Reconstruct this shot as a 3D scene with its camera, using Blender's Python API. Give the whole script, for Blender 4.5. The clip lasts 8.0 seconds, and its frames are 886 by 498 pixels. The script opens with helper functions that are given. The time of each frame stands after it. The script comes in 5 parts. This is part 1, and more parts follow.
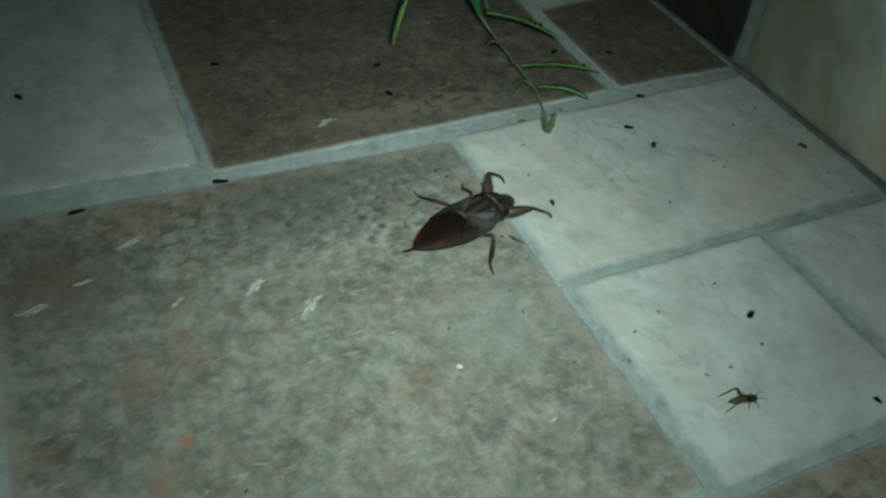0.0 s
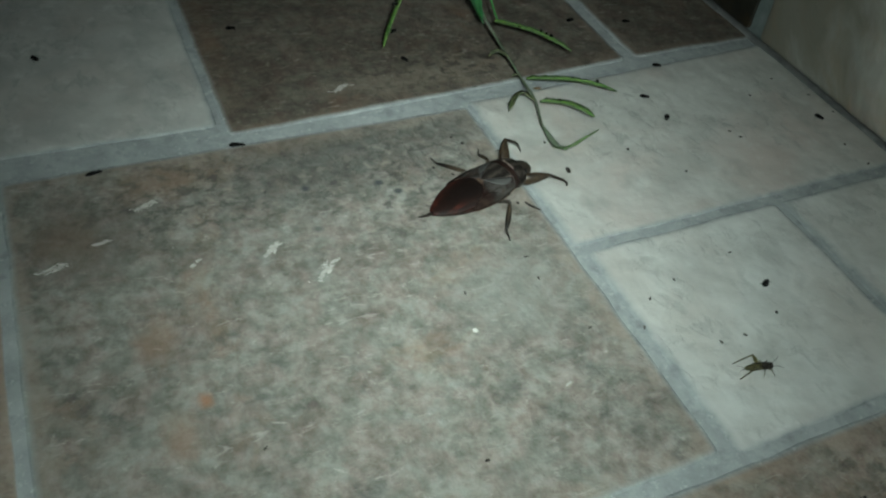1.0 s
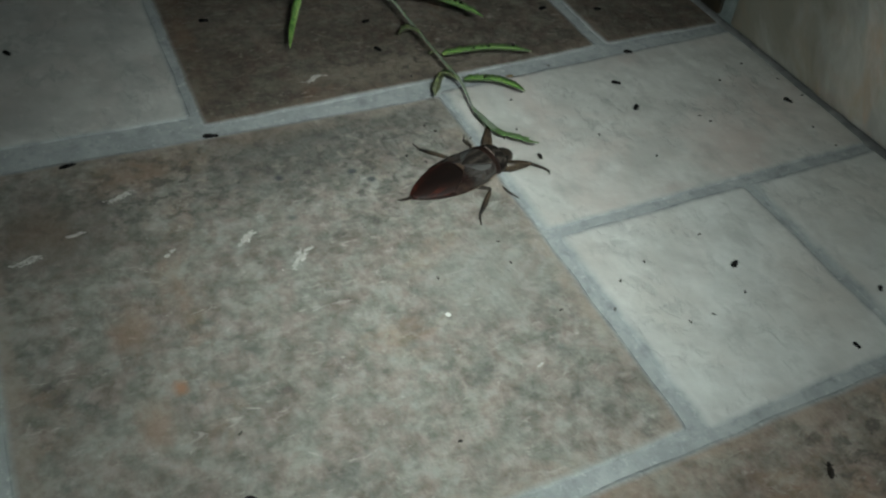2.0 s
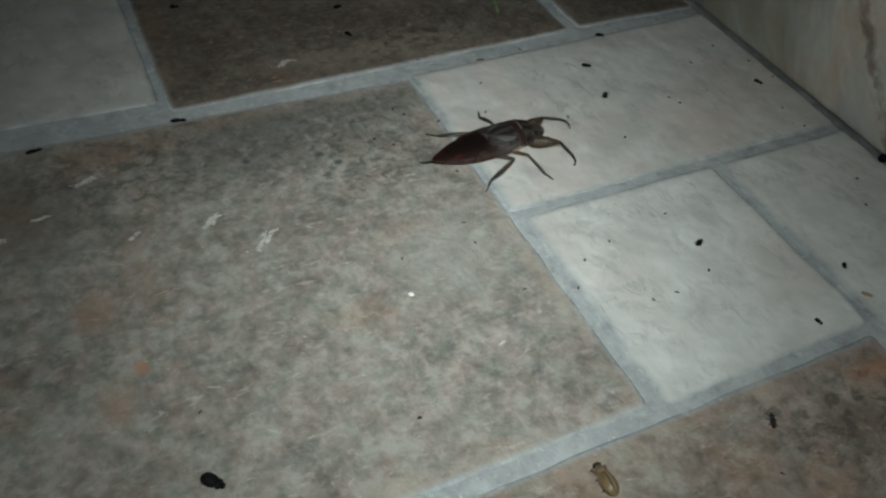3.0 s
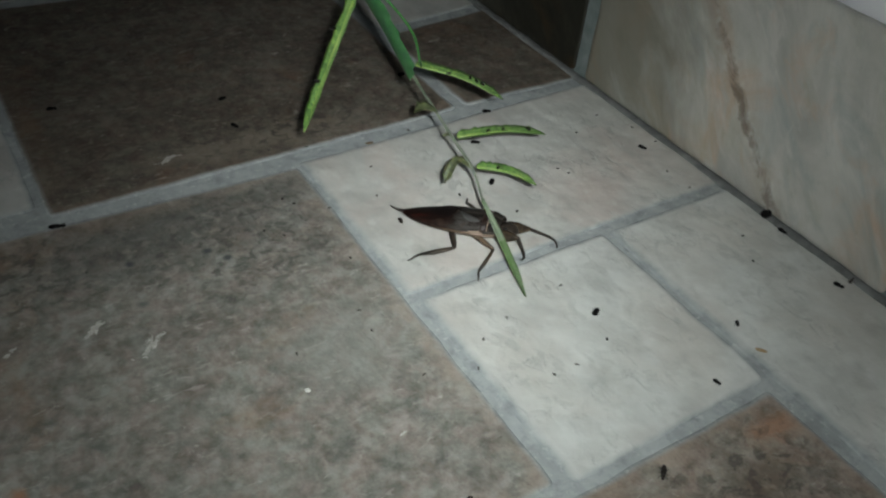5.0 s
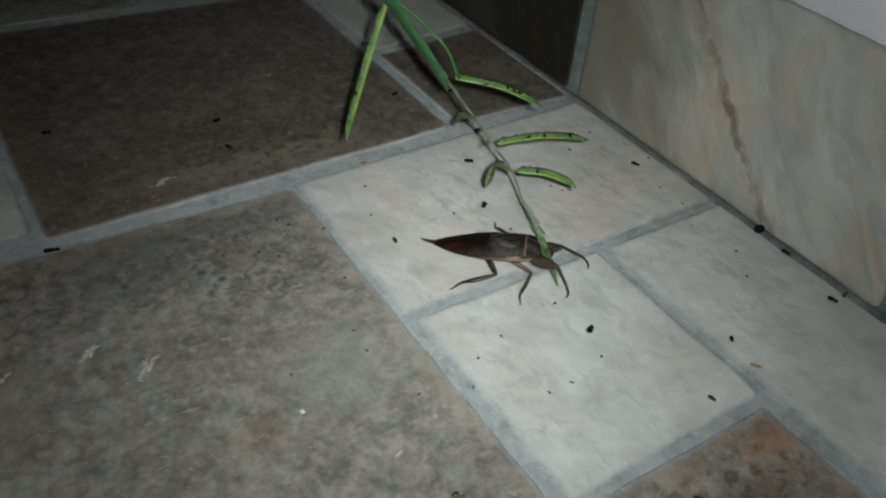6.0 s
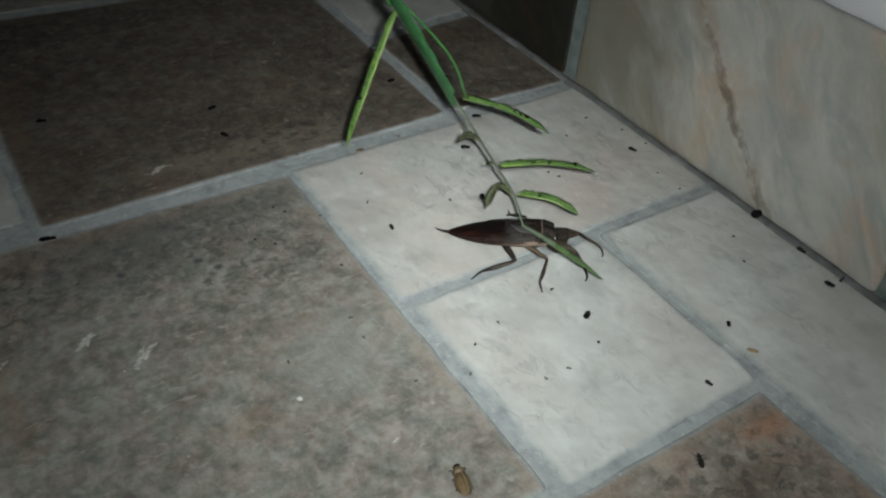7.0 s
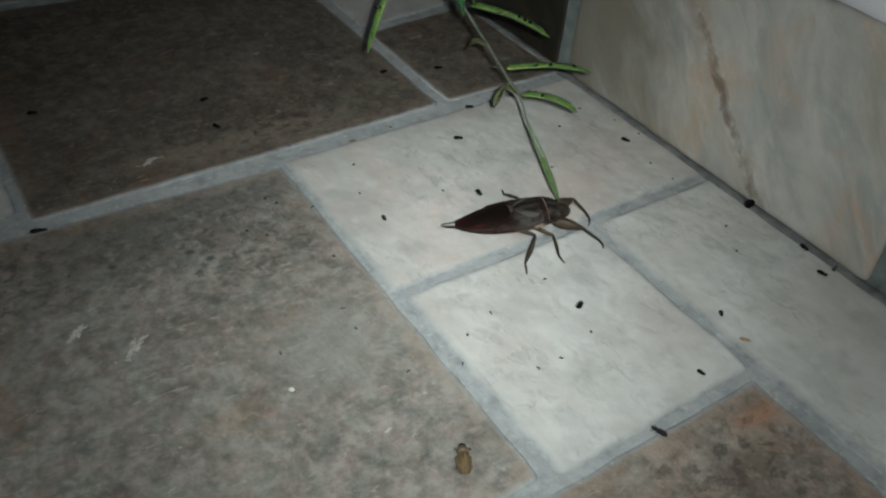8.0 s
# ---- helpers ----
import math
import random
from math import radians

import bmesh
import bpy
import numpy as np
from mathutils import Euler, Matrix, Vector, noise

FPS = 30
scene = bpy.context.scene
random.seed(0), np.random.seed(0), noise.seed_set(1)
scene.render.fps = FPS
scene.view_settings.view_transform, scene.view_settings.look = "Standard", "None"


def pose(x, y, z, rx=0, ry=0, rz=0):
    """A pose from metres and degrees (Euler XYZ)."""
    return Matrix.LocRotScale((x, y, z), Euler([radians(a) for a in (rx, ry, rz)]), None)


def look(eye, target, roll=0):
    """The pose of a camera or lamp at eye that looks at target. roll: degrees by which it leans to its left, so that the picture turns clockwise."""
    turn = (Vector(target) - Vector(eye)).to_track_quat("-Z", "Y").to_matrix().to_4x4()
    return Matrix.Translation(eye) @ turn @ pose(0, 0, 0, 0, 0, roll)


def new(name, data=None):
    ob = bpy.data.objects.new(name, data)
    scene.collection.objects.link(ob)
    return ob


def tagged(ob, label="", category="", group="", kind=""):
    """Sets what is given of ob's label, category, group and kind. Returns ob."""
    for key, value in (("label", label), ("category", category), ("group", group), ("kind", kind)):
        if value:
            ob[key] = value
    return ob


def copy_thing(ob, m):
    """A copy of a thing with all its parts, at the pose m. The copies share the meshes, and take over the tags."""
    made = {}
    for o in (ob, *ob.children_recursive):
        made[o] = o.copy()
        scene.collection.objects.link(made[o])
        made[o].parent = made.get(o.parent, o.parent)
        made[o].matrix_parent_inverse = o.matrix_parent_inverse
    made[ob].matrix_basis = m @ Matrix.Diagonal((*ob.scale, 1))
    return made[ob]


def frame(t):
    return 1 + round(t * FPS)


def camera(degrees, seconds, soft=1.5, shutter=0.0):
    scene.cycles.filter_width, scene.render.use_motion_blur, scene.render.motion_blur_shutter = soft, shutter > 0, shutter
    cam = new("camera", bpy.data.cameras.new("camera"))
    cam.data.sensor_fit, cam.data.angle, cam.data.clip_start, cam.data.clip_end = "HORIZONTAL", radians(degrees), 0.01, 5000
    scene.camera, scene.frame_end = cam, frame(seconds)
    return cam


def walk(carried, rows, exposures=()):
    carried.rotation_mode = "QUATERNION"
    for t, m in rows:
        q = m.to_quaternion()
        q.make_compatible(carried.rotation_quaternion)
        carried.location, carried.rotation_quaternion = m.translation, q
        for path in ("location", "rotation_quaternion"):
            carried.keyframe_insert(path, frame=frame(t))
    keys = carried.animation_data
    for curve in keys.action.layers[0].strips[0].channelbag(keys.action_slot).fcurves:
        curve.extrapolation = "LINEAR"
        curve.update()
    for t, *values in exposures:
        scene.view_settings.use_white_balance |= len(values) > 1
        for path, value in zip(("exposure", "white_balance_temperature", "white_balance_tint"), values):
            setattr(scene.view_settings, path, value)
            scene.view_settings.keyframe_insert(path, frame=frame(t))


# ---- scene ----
cam = camera(52.7, 8.0, soft=2.2, shutter=0.5)
PATH = [
    (0, (0.321, -0.263, 0.37), (-1.005, 0.451, -0.946), 7.1),
    (0.2, (0.318, -0.269, 0.370), (-0.997, 0.421, -0.968), 6.8),
    (0.5, (0.319, -0.272, 0.369), (-0.999, 0.403, -0.975), 6.6),
    (0.8, (0.318, -0.272, 0.366), (-0.974, 0.415, -0.993), 7.5),
    (1, (0.323, -0.271, 0.366), (-0.971, 0.422, -0.993), 7.7),
    (1.2, (0.320, -0.272, 0.367), (-0.964, 0.436, -0.991), 8.0),
    (1.5, (0.326, -0.269, 0.365), (-0.963, 0.418, -1.001), 7.3),
    (1.7, (0.328, -0.269, 0.368), (-0.949, 0.446, -0.995), 7.9),
    (2.8, (0.348, -0.252, 0.365), (-0.922, 0.451, -1.01), 6.8),
    (3, (0.348, -0.251, 0.365), (-0.915, 0.467, -1.01), 7.2),
    (3.2, (0.345, -0.247, 0.371), (-0.920, 0.492, -0.991), 7.0),
    (3.5, (0.349, -0.236, 0.372), (-0.915, 0.557, -0.96), 7.6),
    (3.7, (0.349, -0.230, 0.370), (-0.907, 0.630, -0.922), 8.3),
    (4, (0.355, -0.222, 0.372), (-0.915, 0.663, -0.895), 8.5),
    (4.2, (0.347, -0.226, 0.376), (-0.915, 0.674, -0.889), 8.5),
    (4.5, (0.347, -0.229, 0.369), (-0.933, 0.691, -0.862), 7.2),
    (5, (0.345, -0.231, 0.369), (-0.931, 0.678, -0.874), 6.7),
    (5.2, (0.344, -0.231, 0.37), (-0.947, 0.68, -0.856), 5.9),
    (6.3, (0.347, -0.228, 0.372), (-0.948, 0.693, -0.843), 6.0),
    (6.5, (0.346, -0.228, 0.372), (-0.934, 0.697, -0.855), 6.3),
    (7, (0.347, -0.227, 0.371), (-0.931, 0.688, -0.866), 5.8),
    (7.5, (0.348, -0.225, 0.37), (-0.929, 0.688, -0.87), 5.9),
    (8, (0.349, -0.225, 0.369), (-0.917, 0.693, -0.878), 5.8),
]
walk(cam, [(t, look(eye, target, roll)) for t, eye, target, roll in PATH], exposures=[(0.0, -0.1, 5950, -18), (0.5, -0.05, 6050, -13), (1.0, 0.0, 6150, -6), (1.5, -0.05, 6250, -2), (3.0, -0.16, 6320, 5), (4.0, -0.19, 6390, 7), (8.0, -0.06, 6390, 8)])

# ---- light and exposure ----
world = bpy.data.worlds.new("night")
scene.world = world
world.use_nodes = True
world.node_tree.nodes["Background"].inputs[0].default_value = (0.55, 0.68, 0.75, 1)
world.node_tree.nodes["Background"].inputs[1].default_value = 0.004

# ---- materials ----
class Nodes:
    """A small node material under construction."""

    def __init__(self, name, rough=0.6, spec=0.5):
        self.m = bpy.data.materials.new(name)
        self.m.use_nodes = True
        self.t = self.m.node_tree
        self.b = self.t.nodes["Principled BSDF"]
        self.b.inputs["Roughness"].default_value = rough
        self.b.inputs["Specular IOR Level"].default_value = spec
        self.co = self.t.nodes.new("ShaderNodeTexCoord").outputs["Object"]

    def put(self, socket, value):
        if isinstance(value, (int, float)):
            socket.default_value = value
        elif isinstance(value, tuple):
            socket.default_value = (*value, 1) if len(value) == 3 and socket.type == "RGBA" else value
        else:
            self.t.links.new(value, socket)

    def space(self, scale=(1, 1, 1), turn=(0, 0, 0), move=(0, 0, 0)):
        n = self.t.nodes.new("ShaderNodeMapping")
        self.t.links.new(self.co, n.inputs[0])
        n.inputs["Location"].default_value = move
        n.inputs["Rotation"].default_value = [radians(a) for a in turn]
        n.inputs["Scale"].default_value = scale
        return n.outputs[0]

    def grain(self, turn, stretch, move=(0, 0, 0)):
        """Space turned first and stretched after, so that a pattern runs along the turned axes."""
        a, b = self.t.nodes.new("ShaderNodeMapping"), self.t.nodes.new("ShaderNodeMapping")
        self.t.links.new(self.co, a.inputs[0])
        self.t.links.new(a.outputs[0], b.inputs[0])
        a.inputs["Rotation"].default_value = [radians(k) for k in turn]
        b.inputs["Scale"].default_value = stretch
        b.inputs["Location"].default_value = move
        return b.outputs[0]

    def noise(self, scale, detail=4, rough=0.55, warp=0.0, at=None):
        n = self.t.nodes.new("ShaderNodeTexNoise")
        self.t.links.new(at or self.co, n.inputs["Vector"])
        for key, v in (("Scale", scale), ("Detail", detail), ("Roughness", rough), ("Distortion", warp)):
            n.inputs[key].default_value = v
        return n.outputs[0]

    def ramp(self, value, *stops):
        n = self.t.nodes.new("ShaderNodeValToRGB")
        self.t.links.new(value, n.inputs[0])
        e = n.color_ramp.elements
        while len(e) < len(stops):
            e.new(0.5)
        for k, (p, c) in zip(e, stops):
            k.position = p
            k.color = (*c, 1) if isinstance(c, tuple) else (c, c, c, 1)
        return n.outputs[0]

    def mix(self, a, b, f, how="MIX"):
        n = self.t.nodes.new("ShaderNodeMix")
        n.data_type, n.blend_type = "RGBA", how
        self.put(n.inputs[0], f)
        self.put(n.inputs[6], a)
        self.put(n.inputs[7], b)
        return n.outputs[2]

    def math(self, how, a, b=0.0):
        n = self.t.nodes.new("ShaderNodeMath")
        n.operation = how
        self.put(n.inputs[0], a)
        self.put(n.inputs[1], b)
        return n.outputs[0]

    def blot(self, x, y, rx, ry, fray=0.5):
        """An uneven blot of colour round a place on the floor, 0 to 1."""
        d = self.t.nodes.new("ShaderNodeVectorMath")
        d.operation = "LENGTH"
        self.t.links.new(self.space(scale=(1 / rx, 1 / ry, 0), move=(-x / rx, -y / ry, 0)), d.inputs[0])
        f = self.math("ADD", d.outputs["Value"], self.math("MULTIPLY", self.math("SUBTRACT", self.noise(55, 5, 0.65), 0.5), fray * 3))
        return self.ramp(f, (0.3, 1.0), (1.0, 0.0))

    def axes(self):
        n = self.t.nodes.new("ShaderNodeSeparateXYZ")
        self.t.links.new(self.co, n.inputs[0])
        return n.outputs

    def grout(self):
        """Grey, faintly green cement with darker soiling and pale crumbs."""
        c = self.ramp(self.noise(45, 5, 0.6, 0.3), (0.3, (0.280, 0.304, 0.306)), (0.7, (0.405, 0.431, 0.430)))
        c = self.mix(c, (0.155, 0.175, 0.18), self.ramp(self.noise(85, 5, 0.7, 0.3), (0.50, 0.0), (0.72, 0.6)))
        return self.mix(c, (0.50, 0.525, 0.52), self.ramp(self.noise(210, 4, 0.7, 0.3, self.space(move=(3, 1, 0))), (0.58, 0.0), (0.70, 0.8)))

    def colour(self, c, haze=False):
        if haze:  # grout smeared thinly over the rim
            n = self.t.nodes.new("ShaderNodeAttribute")
            n.attribute_name = "smear"
            f = self.math("MULTIPLY", n.outputs["Fac"], self.math("ADD", self.math("MULTIPLY", self.math("SUBTRACT", self.noise(85, 4, 0.6), 0.5), 1.5), 1.0))
            c = self.mix(c, self.grout(), self.ramp(f, (0.05, 0.0), (0.75, 1.0)))
            groove = self.math("MULTIPLY", self.ramp(n.outputs["Fac"], (0.62, 0.0), (0.92, 1.0)), self.ramp(self.noise(40, 5, 0.7, 0.3, self.space(move=(5, 2, 0))), (0.42, 0.0), (0.62, 0.4)))
            c = self.mix(c, (0.10, 0.125, 0.13), groove)  # dirt held in the gap
        self.put(self.b.inputs["Base Color"], c)

    def rough(self, r):
        self.put(self.b.inputs["Roughness"], r)

    def bump(self, *layers):
        last = None
        for height, strength, dist in layers:
            n = self.t.nodes.new("ShaderNodeBump")
            n.inputs["Strength"].default_value = strength
            n.inputs["Distance"].default_value = dist
            self.t.links.new(height, n.inputs["Height"])
            if last:
                self.t.links.new(last, n.inputs["Normal"])
            last = n.outputs[0]
        self.t.links.new(last, self.b.inputs["Normal"])
        return self.m


def brown_stone(name, lo, mid, hi, rust, rust_from, move, blots=(), pitted=()):
    """Glazed tile printed like rough mottled slate: soft grey clouds tinged pink and green, rust stains, dark pits and
    pale flecks; pits and pale patches also carry relief shading.
    """
    n = Nodes(name, 0.55, 0.35)
    at = n.space(move=move)
    clouds = n.math("ADD", n.math("MULTIPLY", n.noise(18, 5, 0.6, 0.3, at), 0.27), n.math("MULTIPLY", n.noise(65, 4, 0.6, 0.2, at), 0.36))
    clouds = n.math("ADD", clouds, n.math("MULTIPLY", n.noise(140, 4, 0.6, 0.1, at), 0.26))
    clouds = n.math("ADD", clouds, n.math("MULTIPLY", n.noise(260, 3, 0.6, 0.1, at), 0.11))
    c = n.ramp(clouds, (0.410, lo), (0.5, mid), (0.590, hi))
    tint = n.mix((0.60, 0.47, 0.44), (0.43, 0.53, 0.49), n.ramp(n.noise(60, 5, 0.65, 0.3, n.space(move=(1, 6, move[0]))), (0.40, 0.0), (0.58, 1.0)))
    c = n.mix(c, tint, 0.38, "SOFT_LIGHT")
    c = n.mix(c, rust, n.ramp(n.noise(15, 6, 0.65, 0.5, n.space(move=(move[0] + 3, 1, 0))), (rust_from, 0.0), (rust_from + 0.16, 0.5)))
    # pale patches and pits put the relief's highlights and shade into the colour
    c = n.mix(c, (hi[0] * 1.12, hi[1] * 1.13, hi[2] * 1.08), n.ramp(n.noise(70, 5, 0.68, 0.2, n.space(scale=(1.2, 0.85, 1), turn=(0, 0, 35), move=(7, move[1], 0))), (0.52, 0.0), (0.70, 0.7)))
    patches = n.ramp(n.noise(9, 3, 0.5, 0.3, n.space(move=(move[1], 3, 1))), (0.40, 0.10), (0.60, 1.0))
    pits = n.ramp(n.noise(75, 5, 0.66, 0.3, n.space(scale=(1, 0.7, 1), move=(2, 5, move[0]))), (0.53, 0.0), (0.66, 0.85))
    c = n.mix(c, (lo[0] * 0.36, lo[1] * 0.42, lo[2] * 0.48), n.math("MULTIPLY", n.math("MULTIPLY", pits, patches), 0.62))
    c = n.mix(c, (0.50, 0.47, 0.43), n.ramp(n.noise(90, 4, 0.65, 1.4, n.space(scale=(1.7, 0.7, 1), turn=(0, 0, 100), move=(9, 2, 0))), (0.60, 0.0), (0.74, 0.6)))
    for x, y, rx, ry, tint, much in blots:
        c = n.mix(c, tint, n.math("MULTIPLY", n.blot(x, y, rx, ry), much))
    for x, y, rx, ry in pitted:
        holes = n.ramp(n.noise(120, 4, 0.62, 0.5, n.space(scale=(1, 0.75, 1), turn=(0, 0, 40), move=(3, 3, 0))), (0.50, 0.0), (0.60, 1.0))
        pale = n.ramp(n.noise(100, 4, 0.62, 0.3, n.space(move=(6, 2, 0))), (0.54, 0.0), (0.66, 1.0))
        zone = n.blot(x, y, rx, ry)
        c = n.mix(c, (lo[0] * 0.42, lo[1] * 0.46, lo[2] * 0.48), n.math("MULTIPLY", n.math("MULTIPLY", holes, zone), 0.65))
        c = n.mix(c, (hi[0] * 1.15, hi[1] * 1.1, hi[2] * 1.0), n.math("MULTIPLY", n.math("MULTIPLY", pale, zone), 0.5))
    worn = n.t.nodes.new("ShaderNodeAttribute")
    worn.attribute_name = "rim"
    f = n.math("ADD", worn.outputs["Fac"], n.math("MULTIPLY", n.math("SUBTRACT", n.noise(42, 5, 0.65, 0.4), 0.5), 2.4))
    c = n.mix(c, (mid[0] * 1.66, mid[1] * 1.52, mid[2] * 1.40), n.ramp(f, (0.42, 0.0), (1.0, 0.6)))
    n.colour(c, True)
    n.rough(n.ramp(n.noise(90, 4, 0.6), (0.3, 0.45), (0.7, 0.70)))
    return n.bump((n.noise(55, 5, 0.62, 0.3), 0.9, 0.0028), (n.noise(130, 3, 0.55, 0.2), 0.5, 0.0010), (n.noise(330, 3, 0.6), 0.22, 0.0004))


def pale_stone(name, lo, hi, warm, move):
    """Pale glazed tile with soft clouds, faint grey mottling and shallow worn relief."""
    n = Nodes(name, 0.5, 0.35)
    at = n.space(move=move)
    c = n.ramp(n.noise(26, 3, 0.55, 0.2, at), (0.34, lo), (0.64, hi))
    c = n.mix(c, warm, n.ramp(n.noise(11, 4, 0.55, 0.4, n.space(move=(5, move[0], 2))), (0.46, 0.0), (0.68, 0.55)))
    c = n.mix(c, (0.27, 0.285, 0.27), n.ramp(n.noise(38, 4, 0.6, 0.3, n.space(scale=(0.8, 1.2, 1), turn=(0, 0, 20), move=(1, 8, 3))), (0.55, 0.0), (0.74, 0.42)))
    c = n.mix(c, (0.675, 0.69, 0.655), n.ramp(n.noise(60, 3, 0.55, 0.2, n.space(move=(4, 4, move[1]))), (0.56, 0.0), (0.74, 0.45)))
    c = n.mix(c, (0.20, 0.20, 0.18), n.ramp(n.noise(190, 3, 0.6, 0.2, n.space(move=(2, 4, move[1]))), (0.68, 0.0), (0.78, 0.4)))
    patch = n.ramp(n.noise(15, 3, 0.55, 0.3, n.space(move=(3, move[1] + 5, 1))), (0.44, 0.0), (0.60, 1.0))
    mottle = n.noise(85, 5, 0.62, 0.9, n.space(scale=(0.8, 1.2, 1), move=(move[0] + 2, 7, 5)))
    crease = n.math("MULTIPLY", n.ramp(mottle, (0.50, 0.0), (0.64, 1.0)), patch)  # darker grey in the hollows of the moulded surface
    c = n.mix(c, (lo[0] * 0.70, lo[1] * 0.73, lo[2] * 0.73), n.math("MULTIPLY", crease, 0.5))
    n.colour(c, True)
    n.rough(n.ramp(n.noise(60, 4, 0.6), (0.3, 0.38), (0.7, 0.6)))
    return n.bump((n.noise(42, 3, 0.5, 0.2), 0.6, 0.0022), (n.noise(140, 3, 0.55), 0.3, 0.0006), (n.math("SUBTRACT", 1.0, crease), 0.4, 0.0006))


def veined_stone(name, lo, mid, hi, rust, crack, crack_tint):
    """Wall tile clouded grey, ochre and rust; crack sets one strong broken brown vein through the tile."""
    n = Nodes(name, 0.5, 0.4)
    x, y, z = n.axes()
    veins = n.grain((0, 36, 0), (1.0, 1.0, 0.40))
    c = n.ramp(n.noise(20, 6, 0.62, 0.8, veins), (0.32, lo), (0.52, mid), (0.72, hi))
    c = n.mix(c, rust, n.ramp(n.noise(26, 5, 0.62, 0.9, n.grain((0, 36, 0), (1, 1, 0.50), (3, 0, 1))), (0.49, 0.0), (0.66, 0.72)))
    c = n.mix(c, (lo[0] * 0.62, lo[1] * 0.78, lo[2] * 0.86), n.ramp(n.noise(30, 5, 0.62, 0.9, n.grain((0, 36, 0), (1, 1, 0.38), (8, 0, 4))), (0.51, 0.0), (0.70, 0.5)))
    c = n.mix(c, (lo[0] * 0.80, lo[1] * 0.78, lo[2] * 0.55), n.ramp(n.noise(34, 5, 0.65, 0.6, n.grain((0, 30, 0), (1, 1, 0.45), (1, 0, 7))), (0.52, 0.0), (0.70, 0.4)))
    c = n.mix(c, hi, n.ramp(n.noise(70, 5, 0.65, 0.6, veins), (0.55, 0.0), (0.72, 0.5)))
    if crack is not None:
        edge = n.math("ADD", n.math("MULTIPLY", x, -7.0), n.math("MULTIPLY", n.math("SUBTRACT", n.noise(22, 5, 0.62, 0.6, veins), 0.5), 1.5))
        c = n.mix(c, (lo[0] * 0.42, lo[1] * 0.40, lo[2] * 0.33), n.ramp(edge, (0.30, 0.0), (1.0, 0.82)))  # unevenly darker olive-brown towards the low-x edge
        wander = n.math("ADD", n.math("MULTIPLY", n.math("SUBTRACT", n.noise(38, 5, 0.65), 0.5), 0.030), n.math("MULTIPLY", n.math("SUBTRACT", n.noise(160, 3, 0.6), 0.5), 0.008))
        off = n.math("ABSOLUTE", n.math("ADD", n.math("SUBTRACT", n.math("ADD", x, n.math("MULTIPLY", z, 0.91)), crack), wander))
        wide = n.math("MULTIPLY", off, 42.0)
        halo = n.math("MULTIPLY", n.ramp(wide, (0.0, 1.0), (0.95, 0.0)), n.ramp(n.noise(60, 5, 0.65, 0.3), (0.36, 0.0), (0.56, 1.0)))
        c = n.mix(c, (crack_tint[0] * 2.5, crack_tint[1] * 2.5, crack_tint[2] * 2.5), n.math("MULTIPLY", halo, 0.6))
        core = n.math("MULTIPLY", n.ramp(wide, (0.0, 1.0), (0.22, 0.75), (0.36, 0.0)), n.ramp(n.noise(60, 5, 0.7, 0.8, veins), (0.42, 0.0), (0.58, 1.0)))
        c = n.mix(c, crack_tint, n.math("MULTIPLY", core, 0.75))
    n.colour(c)
    return n.bump((n.noise(40, 6, 0.6, 0.6, veins), 0.4, 0.0015), (n.noise(260, 4, 0.6), 0.2, 0.0003))


def plain(name, a, b, scale, rough=0.6, spec=0.5, bumps=0.0003):
    n = Nodes(name, rough, spec)
    n.colour(n.ramp(n.noise(scale, 5, 0.6, 0.4), (0.3, a), (0.7, b)))
    return n.bump((n.noise(scale * 3, 4, 0.6), 0.5, bumps))


def grout_material():
    n = Nodes("grout", 0.85, 0.2)
    n.colour(n.grout())
    return n.bump((n.noise(90, 6, 0.6), 0.6, 0.0010), (n.noise(700, 3, 0.6), 0.4, 0.0003))


SLATE = brown_stone("slate_tile", (0.140, 0.128, 0.112), (0.215, 0.202, 0.182), (0.305, 0.293, 0.270), (0.28, 0.18, 0.115), 0.58, (0, 0, 0), [
    # the two large dark blots: staining, plus fall-off of light put into the colour
    (-0.125, -0.12, 0.045, 0.11, (0.085, 0.088, 0.08), 0.6), (-0.10, -0.27, 0.06, 0.05, (0.10, 0.095, 0.08), 0.45), (0.041, -0.240, 0.007, 0.005, (0.34, 0.14, 0.06), 0.7), (-0.005, -0.255, 0.022, 0.014, (0.27, 0.175, 0.12), 0.5),
    (0.060, -0.255, 0.020, 0.012, (0.27, 0.17, 0.11), 0.4), (0.02, -0.06, 0.05, 0.05, (0.27, 0.275, 0.255), 0.5), (-0.140, -0.03, 0.02, 0.04, (0.09, 0.09, 0.08), 0.5), (-0.155, -0.14, 0.02, 0.07, (0.13, 0.10, 0.075), 0.6),
    (-0.135, -0.225, 0.022, 0.050, (0.21, 0.135, 0.085), 0.55), (-0.095, -0.290, 0.03, 0.03, (0.17, 0.125, 0.09), 0.5), (-0.096, -0.100, 0.0035, 0.004, (0.05, 0.06, 0.065), 0.9), (-0.103, -0.147, 0.004, 0.004, (0.05, 0.06, 0.065), 0.9), (-0.084, -0.091, 0.003, 0.0035, (0.05, 0.06, 0.065), 0.9), (-0.064, -0.150, 0.004, 0.005, (0.08, 0.09, 0.09), 0.7)],
    [(-0.095, -0.075, 0.085, 0.10), (-0.115, -0.215, 0.06, 0.09)])
